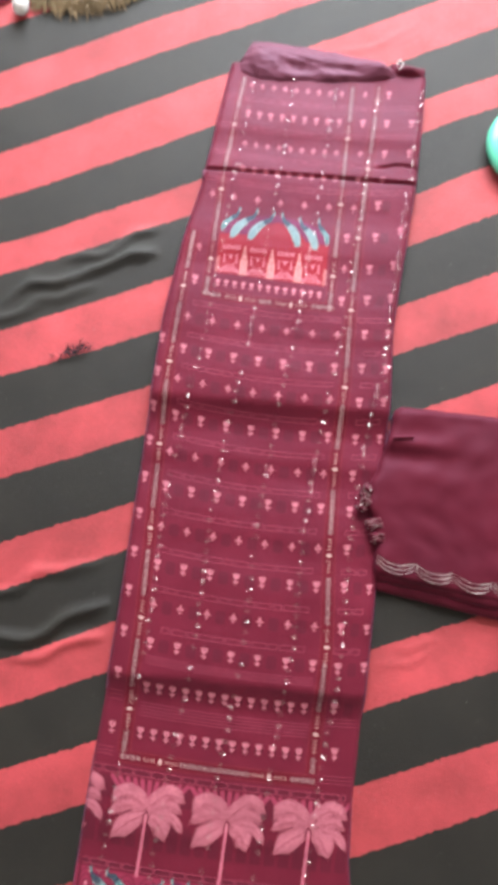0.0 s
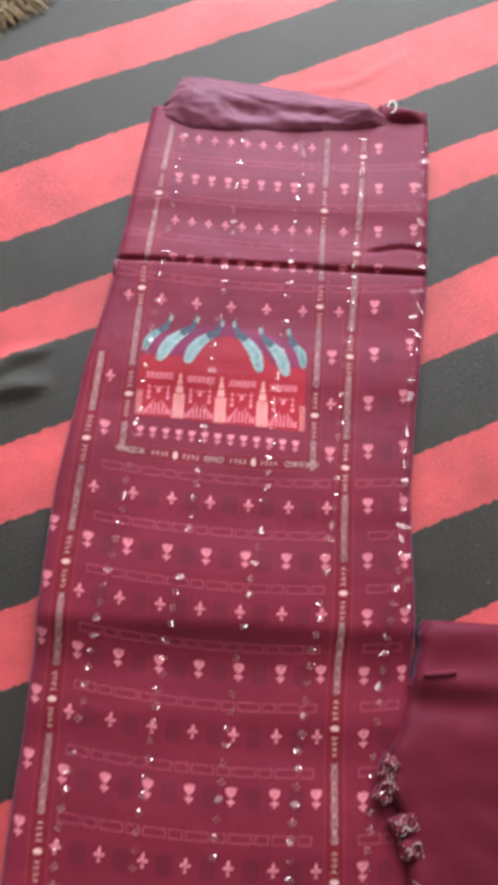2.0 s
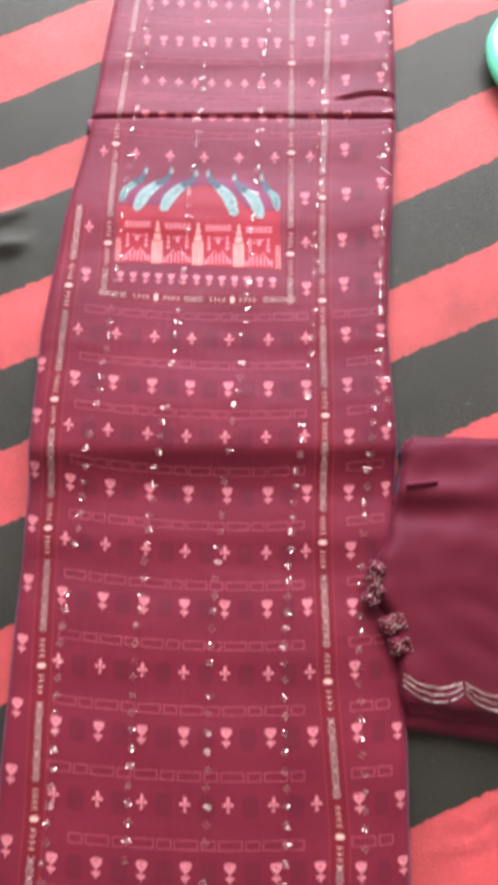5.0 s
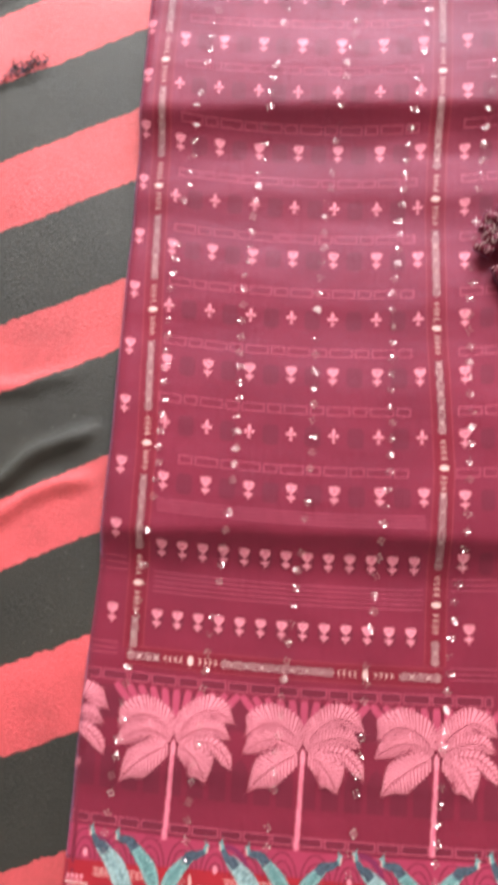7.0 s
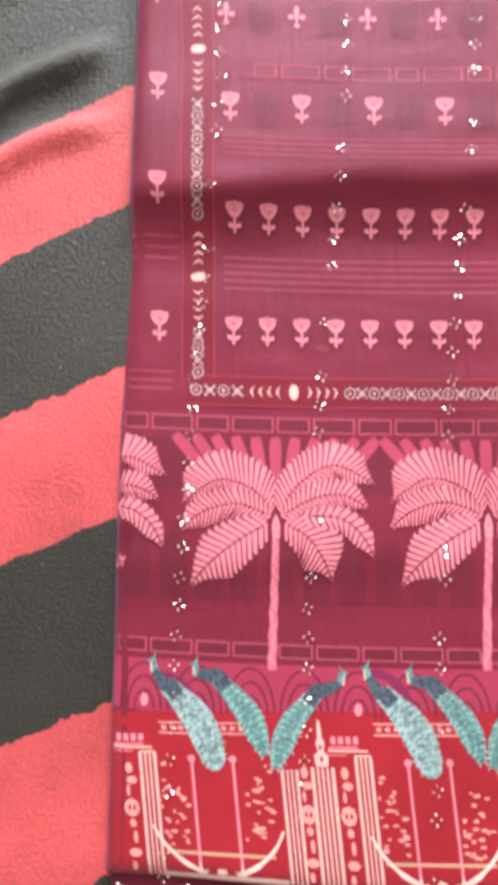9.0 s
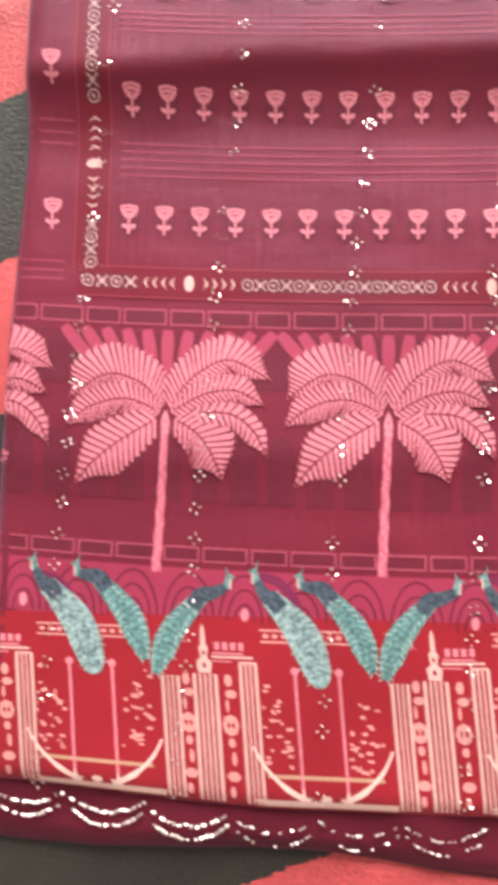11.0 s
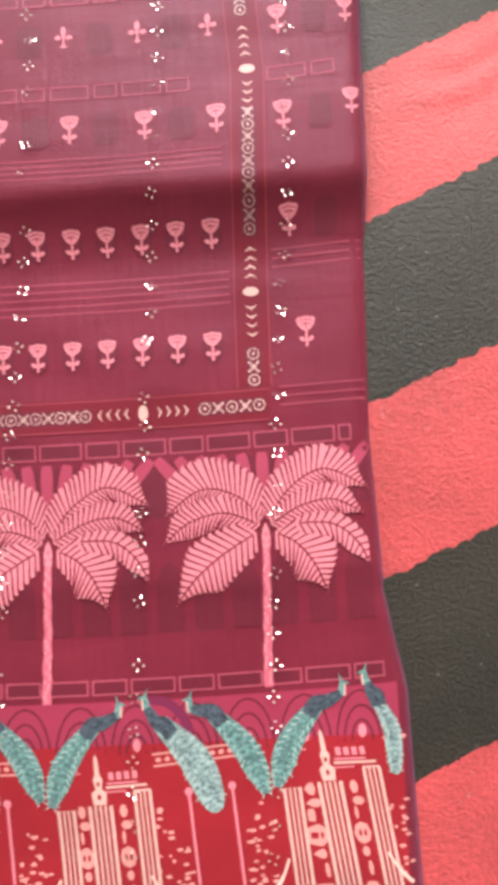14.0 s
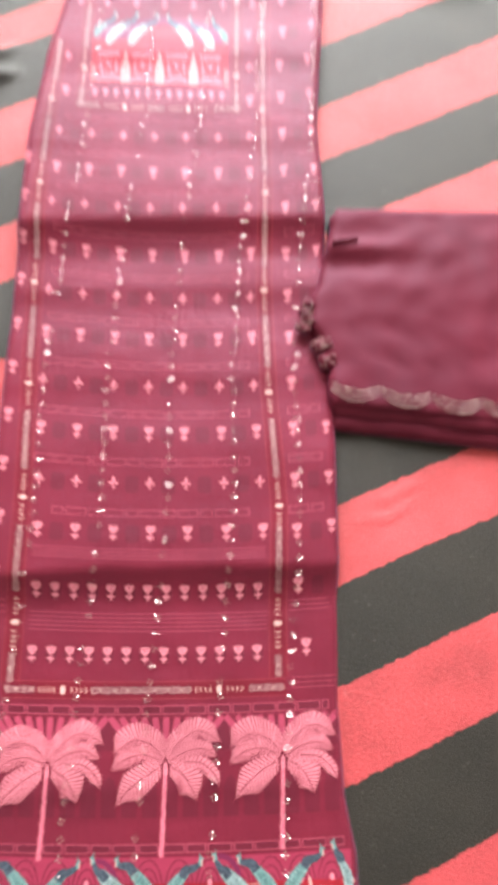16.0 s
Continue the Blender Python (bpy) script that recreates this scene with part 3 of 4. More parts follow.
def clip_x(polys):
    return [p for p in polys if all(lerp_table(LEFT, b) + 0.003 < a < lerp_table(RIGHT, b) - 0.003 for a, b in p)]


def pillar(x, y0, y1, w, lines):
    quads = [rect(x - w / 2, y0, x + w / 2, y1)]
    gaps = [rect(x - w / 2 + w * (i + 1) / (lines + 1) - 0.0007, y0, x - w / 2 + w * (i + 1) / (lines + 1) + 0.0007, y1) for i in range(lines)]
    quads, gaps = clip_x(slanted(quads)), clip_x(slanted(gaps))
    if quads:
        motif("pillar_motif", [(CREAM, quads), (SCARLET, gaps)], suit, 2, "cream fluted printed pillar", bend=False)


def printed(name, shapes, layer=2, label=""):
    kept = [(m, clip_x(slanted(p))) for m, p in shapes]
    kept = [(m, p) for m, p in kept if p]
    if kept:
        motif(name, kept, suit, layer, label, bend=False)


rng = random.Random(5)
for c in (-0.24, -0.12, 0.0, 0.12):
    pillar(c + 0.003, -0.1995, -0.136, 0.0098, 3)
    pillar(c + 0.0445, -0.1995, -0.128, 0.0098, 3)
    pillar(c + 0.0215, -0.1995, -0.134, 0.0132, 4)
    spire = [(-3.4, 0), (3.4, 0), (4, 6), (1.6, 8), (2.6, 13), (1.3, 15), (1, 23), (0, 26), (-1, 23), (-1.3, 15), (-2.6, 13), (-1.6, 8), (-4, 6)]
    printed("spire_motif", [(CREAM, [scaled(spire, c + 0.0215, -0.1335)]), (SCARLET, [oval(c + 0.0215, -0.1295, 0.0011, 0.0016, 6), oval(c + 0.0215, -0.123, 0.0009, 0.0014, 6)])])
    printed("cornice_motif", [(PINK, [rect(c + 0.026, -0.1235, c + 0.0425, -0.1225)] + [rect(c + 0.0275 + 0.0042 * i, -0.1212, c + 0.0302 + 0.0042 * i, -0.1172) for i in range(4)])])
    printed("frieze_motif", [(ROSY_CREAM, [rect(c + 0.052, -0.1108, c + 0.101, -0.1098), rect(c + 0.052, -0.1168, c + 0.101, -0.1158)] + [oval(c + 0.055 + 0.0048 * i, -0.1133, 0.0017, 0.0013, 6) for i in range(10)])])
    for r in ((0.0255, -0.1255, 0.0475, -0.1243), (0.040, -0.129, 0.049, -0.127), (-0.002, -0.1375, 0.008, -0.1358)):
        printed("bracket_motif", [(CREAM, [rect(c + r[0], r[1], c + r[2], r[3])])])
    printed("frame_motif", [(WHITE_PRINT, [rect(c + 0.044, -0.2, c + 0.117, -0.1965)] + ribbon(curve([(c + 0.0445, -0.17), (c + 0.05, -0.18), (c + 0.06, -0.19), (c + 0.072, -0.197)], 4), [0.0014] * 4 + [0.002] * 4 + [0.003] * 4 + [0.006])
                             + ribbon(curve([(c + 0.1165, -0.17), (c + 0.111, -0.18), (c + 0.101, -0.19), (c + 0.089, -0.197)], 4), [0.0014] * 4 + [0.002] * 4 + [0.003] * 4 + [0.006])
                             + [[(c + 0.067, -0.197), (c + 0.069, -0.19), (c + 0.071, -0.197)], [(c + 0.09, -0.197), (c + 0.092, -0.19), (c + 0.094, -0.197)], oval(c + 0.0805, -0.195, 0.003, 0.002, 8)])], 3)
    printed("beam_motif", [(TAN, [rect(c + 0.051, -0.1855, c + 0.111, -0.1835)])])
    for x in (0.069, 0.092):
        printed("slender_column_motif", [(PINK, [rect(c + x - 0.0007, -0.192, c + x + 0.0007, -0.133), oval(c + x, -0.131, 0.0022, 0.0022, 8)])])
    for x in (0.0112, 0.0335):
        bits = [oval(c + x, -0.137, 0.0022, 0.0035, 6), oval(c + x + 0.001, -0.144, 0.0032, 0.0024, 6), oval(c + x - 0.0012, -0.15, 0.001, 0.0036, 6),
                oval(c + x, -0.16, 0.0044, 0.0055, 8), oval(c + x, -0.169, 0.002, 0.0026, 6), oval(c + x + 0.0008, -0.177, 0.0013, 0.004, 6), oval(c + x, -0.186, 0.0038, 0.0028, 6), oval(c + x - 0.001, -0.194, 0.0016, 0.0032, 6)]
        printed("ornament_motif", [(ROSY_CREAM, bits), (SCARLET, [oval(c + x - 0.0012, -0.16, 0.0009, 0.0018, 6), oval(c + x + 0.0014, -0.16, 0.0009, 0.0018, 6)])])
    for side in (-1, 1):
        bits = []
        for i in range(30):
            d = rng.random()
            bits.append(oval(c + 0.0805 + side * (0.015 + 0.016 * d + rng.uniform(-0.002, 0.002)), -0.181 + 0.052 * rng.random() * (0.45 + 0.55 * d), rng.uniform(0.001, 0.0024), rng.uniform(0.0007, 0.0013), 4, rng.choice((0.6, -0.5, 1.2))))
        printed("blossom_spray_motif", [(ROSY_CREAM, bits)])
    printed("arcade_motif", [(PINK, [rect(c + 0.004, -0.1175, c + 0.0125, -0.1168), rect(c + 0.0255, -0.1275, c + 0.036, -0.1268)])])


# Palms.
def frond(mid, wide_up, wide_low, count, point=0.8):
    """Leaflets with gaps along a curved rib."""
    line = curve(mid, 10)
    acc = [0.0]
    for (ax, ay), (bx, by) in zip(line, line[1:]):
        acc.append(acc[-1] + math.hypot(bx - ax, by - ay))
    def at(s):
        s = max(0, min(acc[-1] - 1e-6, s))
        i = max(k for k in range(len(acc) - 1) if acc[k] <= s)
        f = (s - acc[i]) / (acc[i + 1] - acc[i])
        return tuple(line[i][c] + f * (line[i + 1][c] - line[i][c]) for c in (0, 1)), ((line[i + 1][0] - line[i][0]) / (acc[i + 1] - acc[i]), (line[i + 1][1] - line[i][1]) / (acc[i + 1] - acc[i]))
    def width(f):
        return math.sin(math.pi * min(1, 0.14 + 0.86 * f)) ** 0.6 * max(0.02, 1 - max(0, f - point) / (1.02 - point))
    def edge(f, w):
        (px, py), (tx, ty) = at(f * acc[-1])
        r = w * width(f)
        side = 1 if w > 0 else -1
        r = abs(r)
        return px - ty * side * r + tx * r * 0.55, py + tx * side * r + ty * r * 0.55
    count = round(1.45 * count)
    n = 3 * count
    leaf, lines = [], []
    for w in (wide_up, -wide_low):
        for i in range(n):
            f, g = i / n, (i + 1) / n
            notch = (1.0, 0.9, 1.0)[i % 3], (1.0, 0.9, 1.0)[(i + 1) % 3]
            a, b = at(f * acc[-1])[0], at(g * acc[-1])[0]
            leaf.append([a, b, edge(g, w * notch[1]), edge(f, w * notch[0])])
        for i in range(count):
            f = (i + 0.6) / count
            (px, py), e = at(f * acc[-1])[0], edge(f, w * 0.97)
            lines += ribbon([(px, py), ((px + e[0]) / 2, (py + e[1]) / 2), e], [0.0007, 0.001, 0.0013])
    lines += ribbon(line[2:-1], [0.001] * (len(line) - 3))
    return leaf, lines


FRONDS = (([(-0.002, 0.008), (-0.014, 0.021), (-0.034, 0.026), (-0.055, 0.012)], -0.0165, -0.008, 17), ([(-0.003, 0.005), (-0.022, 0.0125), (-0.042, 0.008), (-0.057, -0.004)], -0.0095, -0.0095, 15),
          ([(-0.005, 0.001), (-0.024, -0.01), (-0.04, -0.023), (-0.051, -0.037)], -0.0145, -0.015, 11), ([(0.002, 0.008), (0.014, 0.024), (0.034, 0.034), (0.058, 0.022)], 0.0135, 0.0105, 17),
          ([(0.003, 0.005), (0.02, 0.0145), (0.038, 0.017), (0.055, 0.008)], 0.009, 0.009, 14), ([(0.005, 0.001), (0.017, -0.006), (0.026, -0.018), (0.032, -0.033)], 0.0155, 0.014, 10),
          ([(0.016, 0.005), (0.036, 0.004), (0.049, -0.006), (0.056, -0.02)], 0.0065, 0.008, 9))
for c in (-0.24, -0.12, 0.0, 0.12):
    lift_y = {-0.24: 0.006, -0.12: 0.0, 0.0: 0.0, 0.12: 0.004}[c]
    palm = None
    trunk = ribbon([(c - 0.003 * f + 0.0004 * math.sin(40 * f), lift_y - 0.004 - 0.077 * f) for f in [i / 12 for i in range(13)]], [0.0038 + 0.0012 * (i / 12) for i in range(13)])
    if c > -0.2:
        palm = motif("palm_motif", [(SOFT_PINK, trunk), (PINK, [oval(c - 0.003 * f + rng.uniform(-0.0016, 0.0016), lift_y - 0.006 - 0.073 * f, 0.0008, 0.0012, 5) for f in [i / 44 for i in range(45)]])], suit, 2, "pink printed palm tree", bend=False)
        heart = [(0, 7.5), (1.6, 4), (2.4, 0), (2.1, -6), (-2.1, -6), (-2.4, 0), (-1.6, 4)]
        motif("heart_motif", [(PINK, [scaled(heart, c, lift_y - 0.001)]), (SOFT_PINK, [oval(c, lift_y, 0.0008, 0.0016, 6), oval(c - 0.0014, lift_y - 0.004, 0.0006, 0.0012, 6), oval(c + 0.0014, lift_y - 0.004, 0.0006, 0.0012, 6)])], palm, 3, bend=False)
    for k, (mid, up, low, count) in enumerate(FRONDS):
        leaf, lines = frond([(c + a, lift_y + b) for a, b in mid], up, low, count, 0.45 if k in (2, 5) else 0.72)
        leaf, lines = ([p for p in some if all(lerp_table(LEFT, b) + 0.001 < a < lerp_table(RIGHT, b) - 0.001 for a, b in p)] for some in (leaf, lines))
        if leaf:
            motif("frond_motif", [(PINK, leaf), (MAROON, lines)], palm or suit, 2 + 1.4 * k, "pink printed palm frond", bend=False)


# Peacocks.
def peacock(head, chest, tail, wide, plume, parent=None, s=1.0, layer=4):
    (hx, hy), (cx, cy), (tx, ty) = head, chest, tail
    side = 1 if tx > hx else -1
    mid = ((cx + tx) / 2 + side * 0.003 * s, (cy + ty) / 2 + 0.002 * s)
    body = curve([(hx + side * 0.0012 * s, hy - 0.006 * s), ((hx + cx) / 2 + side * 0.001 * s, cy + 0.0015 * s), (cx, cy), (cx + 0.16 * (tx - cx), cy + 0.14 * (ty - cy))], 5)
    n = len(body)
    bw = [s * (0.0034 + 0.0052 * math.sin(math.pi * min(1, 0.08 + i / (n - 1)) * 0.62)) for i in range(n)]
    train = curve([(cx - side * 0.002 * s, cy + 0.001 * s), mid, (tx, ty)], 8)
    m = len(train)
    thin = 0.75 if plume is TEAL else 0.3
    tw = [wide * (0.6 + 0.4 * smooth01(i / (m * 0.5))) * (1 - thin * smooth01((i - m * 0.6) / (m * 0.4))) for i in range(m)]
    ob = motif("peacock_motif", [(plume, ribbon(train, tw) + ([oval(tx, ty, wide * 0.33, wide * 0.33, 10)] if plume is SLATE else [])), (NAVY, ribbon(body, bw))], parent or suit, layer, "teal and navy printed peacock with a long train", 0.0035, False)
    neck = ribbon([(hx + side * 0.0014 * s, hy - 0.007 * s), (hx + side * 0.0004 * s, hy - 0.003 * s), (hx - side * 0.0002 * s, hy + 0.0005 * s)], [0.0042 * s, 0.0032 * s, 0.0026 * s])
    motif("head_motif", [(TEAL, neck), (CREAM, ribbon([(hx - side * 0.001 * s, hy - 0.007 * s), (hx - side * 0.0014 * s, hy - 0.001 * s)], [0.0011 * s, 0.001 * s])),
                         (TEAL, [[(hx - 0.0008 * s, hy), (hx + 0.0008 * s, hy), (hx + side * 0.0018 * s, hy + 0.005 * s)], [(hx - side * 0.001 * s, hy - 0.0014 * s), (hx - side * 0.001 * s, hy + 0.0008 * s), (hx - side * 0.004 * s, hy - 0.001 * s)]])], ob, 3, bend=False)
    barbs = []
    for i in range(3, m - 1):
        (ax, ay), (bx, by) = train[i - 1], train[i + 1]
        d = math.hypot(bx - ax, by - ay)
        ux, uy = (bx - ax) / d, (by - ay) / d
        px, py = train[i]
        for e in (-1, 1):
            w = tw[i] * rng.uniform(0.36, 0.6)
            barbs += ribbon([(px, py), (px - e * uy * w * 0.5 + ux * 0.0014, py + e * ux * w * 0.5 + uy * 0.0014), (px - e * uy * w + ux * 0.0034, py + e * ux * w + uy * 0.0034)], [0.0003, 0.0005, 0.0004])
    tagged(motif("feather_barb_motif", [(NAVY if plume is TEAL else SLATE_DARK, barbs[::2] + barbs[1::6]), (PALE, barbs[1::2])], ob, layer + 2, bend=False), kind="stuff")
    for k in range(5):
        i = int(m * (0.25 + 0.15 * k))
        a, b = train[i], train[min(m - 1, i + 1)]
        motif("feather_eye_motif", [(NAVY, [oval(a[0] + rng.uniform(-0.25, 0.25) * wide, a[1], 0.0009 * s, 0.0012 * s, 6)])], ob, 3, bend=False)


for c in (-0.24, -0.12, 0.0, 0.12):
    up = 0.006 if c > 0.1 else (0.004 if c < -0.2 else 0)
    if c < 0.1:
        peacock((c + 0.074, -0.081 + up), (c + 0.087, -0.089 + up), (c + 0.113, -0.131 + up), 0.0135, TEAL)
    for dx, p, w, col in ((0, ((0.036, -0.082), (0.021, -0.093), (-0.0015, -0.134)), 0.0135, TEAL), (0, ((0.05, -0.079), (0.06, -0.094), (0.085, -0.134)), 0.017, SLATE)):
        pts = [(c + a, b + up) for a, b in p]
        if c < -0.2 and col is TEAL:
            continue
        if c > 0.1 and col is SLATE:
            pts = [(0.168, -0.071), (0.1735, -0.084), (0.181, -0.121)]
            w = 0.009
        peacock(*pts, w, col)

for c in (-0.24, -0.12, 0.0):
    printed("violet_arc_motif", [(VIOLET, ribbon(curve([(c + 0.051, -0.082), (c + 0.063, -0.0845), (c + 0.0715, -0.094), (c + 0.0745, -0.107)], 4), [0.002] * 2 + [0.005] * 9 + [0.003] * 2))], 2, "violet printed arc behind a peacock")

# The small pavilion below the neck.
motif("pavilion_motif", [(SCARLET, [[(-0.115, 0.858), (0.072, 0.849), (0.072, 0.922), (0.034, 0.925), (0.017, 0.945), (-0.018, 0.958), (-0.05, 0.948), (-0.064, 0.93), (-0.115, 0.93)]])], suit, 0, "scarlet printed pavilion below the neck", bend=False)
motif("violet_ground_motif", [(VIOLET, [[(-0.114, 0.931), (-0.064, 0.931), (-0.05, 0.9495), (-0.018, 0.9595), (0.017, 0.9465), (0.034, 0.9265), (0.072, 0.923), (0.072, 0.945), (0.03, 0.962), (-0.02, 0.972), (-0.07, 0.963), (-0.114, 0.95)]])], suit, 0, bend=False)
for i in range(5):
    x = -0.115 + 0.0465 * i
    y = 0.858 - 0.009 * i / 4
    a, b = (x, x + 0.005) if i == 0 else ((x - 0.004, x + 0.001) if i == 4 else (x - 0.006, x + 0.006))
    motif("pillar_motif", [(ROSY_CREAM, [rect(a, y + 0.001, b, y + 0.03)]), (SCARLET, [rect(a + (b - a) * k / 4 - 0.0004, y + 0.001, a + (b - a) * k / 4 + 0.0004, y + 0.03) for k in (1, 2, 3)])], suit, 2, "cream fluted printed pillar", bend=False)
    if 0 < i < 4:
        motif("spire_motif", [(ROSY_CREAM, [scaled([(-4, 0), (4, 0), (4, 6), (2, 8), (3, 12), (1.5, 14), (1.2, 22), (-1.2, 22), (-1.5, 14), (-3, 12), (-2, 8), (-4, 6)], x, y + 0.031)]), (SCARLET, [oval(x, y + 0.04, 0.0014, 0.0016, 6)])], suit, 2, bend=False)
    if i < 4:
        cx = x + 0.0232
        bits = [rect(cx - 0.0155, y + 0.044, cx + 0.0155, y + 0.0452), rect(cx - 0.0155, y + 0.0495, cx + 0.0155, y + 0.0505)] + [rect(cx - 0.014 + 0.005 * k, y + 0.046, cx - 0.0112 + 0.005 * k, y + 0.049) for k in range(6)]
        bits += [rect(cx - 0.0157 + 0.0042 * k, y + 0.002, cx - 0.0142 + 0.0042 * k, y + 0.009 + 0.0022 * min(k, 7 - k)) for k in range(8)]
        bits += ribbon([(cx - 0.015, y + 0.0015), (cx - 0.004, y + 0.019)], [0.0012, 0.0009]) + ribbon([(cx + 0.015, y + 0.0015), (cx + 0.004, y + 0.019)], [0.0012, 0.0009])
        bits += [rect(cx - 0.0018, y + 0.028, cx + 0.0018, y + 0.033), rect(cx - 0.006, y + 0.0335, cx + 0.006, y + 0.0345)]
        bits += [oval(cx + e * 0.0105, y + 0.022 + 0.006 * k, 0.0022 - 0.0004 * k, 0.0024, 6) for e in (-1, 1) for k in range(3)]
        motif("arcade_motif", [(PINK, bits)], suit, 1, "pink printed arcade", bend=False)
motif("frieze_motif", [(MAGENTA, [rect(-0.045, 0.9145, 0.012, 0.9155), rect(-0.045, 0.921, 0.012, 0.9217)] + [rect(-0.04 + 0.0135 * k, 0.9, -0.039 + 0.0135 * k, 0.9145) for k in range(4)])], suit, 1, "faint printed frieze lines", bend=False)
for i in range(13):
    motif("tulip_motif", [(PINK, [scaled(p, -0.108 + 0.01425 * i, 0.8385 - 0.0006 * i, 0.00075) for p in TULIP])], suit, 1, bend=False)
for h, t, col in (((-0.085, 0.979), (-0.112, 0.936), TEAL), ((-0.055, 0.979), (-0.093, 0.927), SLATE), ((-0.026, 0.976), (-0.062, 0.926), SLATE),
                  ((-0.012, 0.976), (0.019, 0.92), SLATE), ((0.019, 0.97), (0.049, 0.917), SLATE), ((0.051, 0.97), (0.069, 0.924), TEAL)):
    f = 0.32
    peacock(h, (h[0] + f * (t[0] - h[0]), h[1] - 0.012 + 0.1 * (t[1] - h[1])), t, 0.014 if col is SLATE else 0.009, col, None, 1.0, 3)

# Silver sequins, four to a cluster, in slanting lines.
m, t, b = nodes_of("silver_sequin")
b.inputs["Base Color"].default_value = (0.72, 0.6, 0.59, 1)
b.inputs["Metallic"].default_value, b.inputs["Roughness"].default_value = 0.8, 0.26
SILVER = m
SEQ_LINE = [(-0.2, -0.036), (-0.06, -0.028), (0.09, -0.0175), (0.22, -0.005), (0.28, -0.0013), (0.44, -0.0013), (0.55, 0.0068), (0.643, 0.016), (0.68, 0.021), (0.72, 0.0282), (0.82, 0.0346), (1.25, 0.062)]


def sequin_rosette(bm, spin):
    """Four small diamond plates round one stitch, each tipped a little its own way."""
    for k in range(4):
        a = spin + k * math.pi / 2
        m = Matrix.Translation((0.0027 * math.cos(a), 0.0027 * math.sin(a), 0.0004)) @ Matrix.Rotation(rng.uniform(-0.45, 0.45), 4, "X") @ Matrix.Rotation(rng.uniform(-0.4, 0.4), 4, "Y") @ Matrix.Rotation(a + rng.uniform(-0.3, 0.3), 4, "Z")
        rim = [bm.verts.new(m @ Vector(p)) for p in ((0.00105, 0, 0), (0.0002, 0.0007, 0.0001), (-0.00105, 0, 0), (-0.0002, -0.0007, 0.0001))]
        low = bm.verts.new(m @ Vector((0, 0, -0.0004)))
        bm.faces.new(rim)
        for n in range(4):
            bm.faces.new((rim[(n + 1) % 4], rim[n], low))


clusters = []
for k in range(16):
    bm = bmesh.new()
    sequin_rosette(bm, 0.05 * (k - 8))
    data = bpy.data.meshes.new("sequin_rosette")
    bm.to_mesh(data)
    bm.free()
    data.materials.append(SILVER)
    clusters.append(data)
far_verts, far_faces = [], []
for col in range(-3, 3):
    y = HEM + 0.01
    while y < 1.24:
        x = lerp_table(SEQ_LINE, y) + 0.0745 * col + rng.uniform(-0.0012, 0.0012)
        if inside(x, y, 0.006) and rng.random() < 0.9:
            m = Matrix.Translation((x, y, drape(x, y) + LIFT + 0.0011)) @ Matrix.Rotation(rng.gauss(-0.26, 0.26), 4, "X") @ Matrix.Rotation(rng.uniform(-0.35, 0.35), 4, "Y") @ Matrix.Rotation(rng.uniform(-0.3, 0.3), 4, "Z")
            data = clusters[rng.randrange(16)]
            if y < 0.36:
                ob = new("sequin_rosette", data)
                ob.parent, ob.matrix_basis = suit, m
            else:
                base = len(far_verts)
                far_verts += [m @ v.co for v in data.vertices]
                far_faces += [[base + i for i in f.vertices] for f in data.polygons]
        y += 0.0163 + rng.uniform(-0.001, 0.001)
y = 0.665
while y < 1.25:
    x = lerp_table(RIGHT, y) - 0.009 + rng.uniform(-0.003, 0.003)
    m = Matrix.Translation((x, y, drape(x, y) + LIFT + 0.0012)) @ Matrix.Rotation(rng.gauss(-0.1, 0.35), 4, "X") @ Matrix.Rotation(rng.uniform(-1, 1), 4, "Z")
    data = clusters[rng.randrange(16)]
    base = len(far_verts)
    far_verts += [m @ v.co for v in data.vertices]
    far_faces += [[base + i for i in f.vertices] for f in data.polygons]
    y += rng.uniform(0.02, 0.04)
data = bpy.data.meshes.new("sequin_row")
data.from_pydata(far_verts, [], far_faces)
data.materials.append(SILVER)
ob = new("sequin_row", data)
ob.parent = suit
tagged(ob, "lines of small silver sequins", kind="stuff")

# ---- the plain lining turned up beyond the neck ----
def lining_at(u, v):
    x = -0.13 + 0.305 * u + 0.012 * v * (1 - 2 * u)
    top = lerp_table([(0, 1.268), (0.07, 1.314), (0.4, 1.311), (0.6, 1.305), (0.9, 1.293), (1, 1.275)], u)
    low = lerp_table([(0, 1.258), (0.15, 1.236), (0.5, 1.238), (0.8, 1.246), (1, 1.262)], u)
    y = low + (top - low) * v
    z = 0.004 + 0.013 * math.sin(math.pi * min(1, v * 1.05)) ** 0.7 * smooth01(u / 0.15) * smooth01((1 - u) / 0.12)
    z += 0.0045 * noise.noise(Vector((u * 5, v * 2.2, 4.4))) + 0.0025 * abs(noise.noise(Vector((u * 9 + v * 3, v * 5, 1.4)))) + 0.0012 * noise.noise(Vector((u * 30, v * 9, 2.4))) - 0.006 * math.exp(-(((v - 0.35) / 0.16) ** 2)) * smooth01((u - 0.25) / 0.15) * smooth01((0.9 - u) / 0.3)
    return x, y, max(z, -0.004)


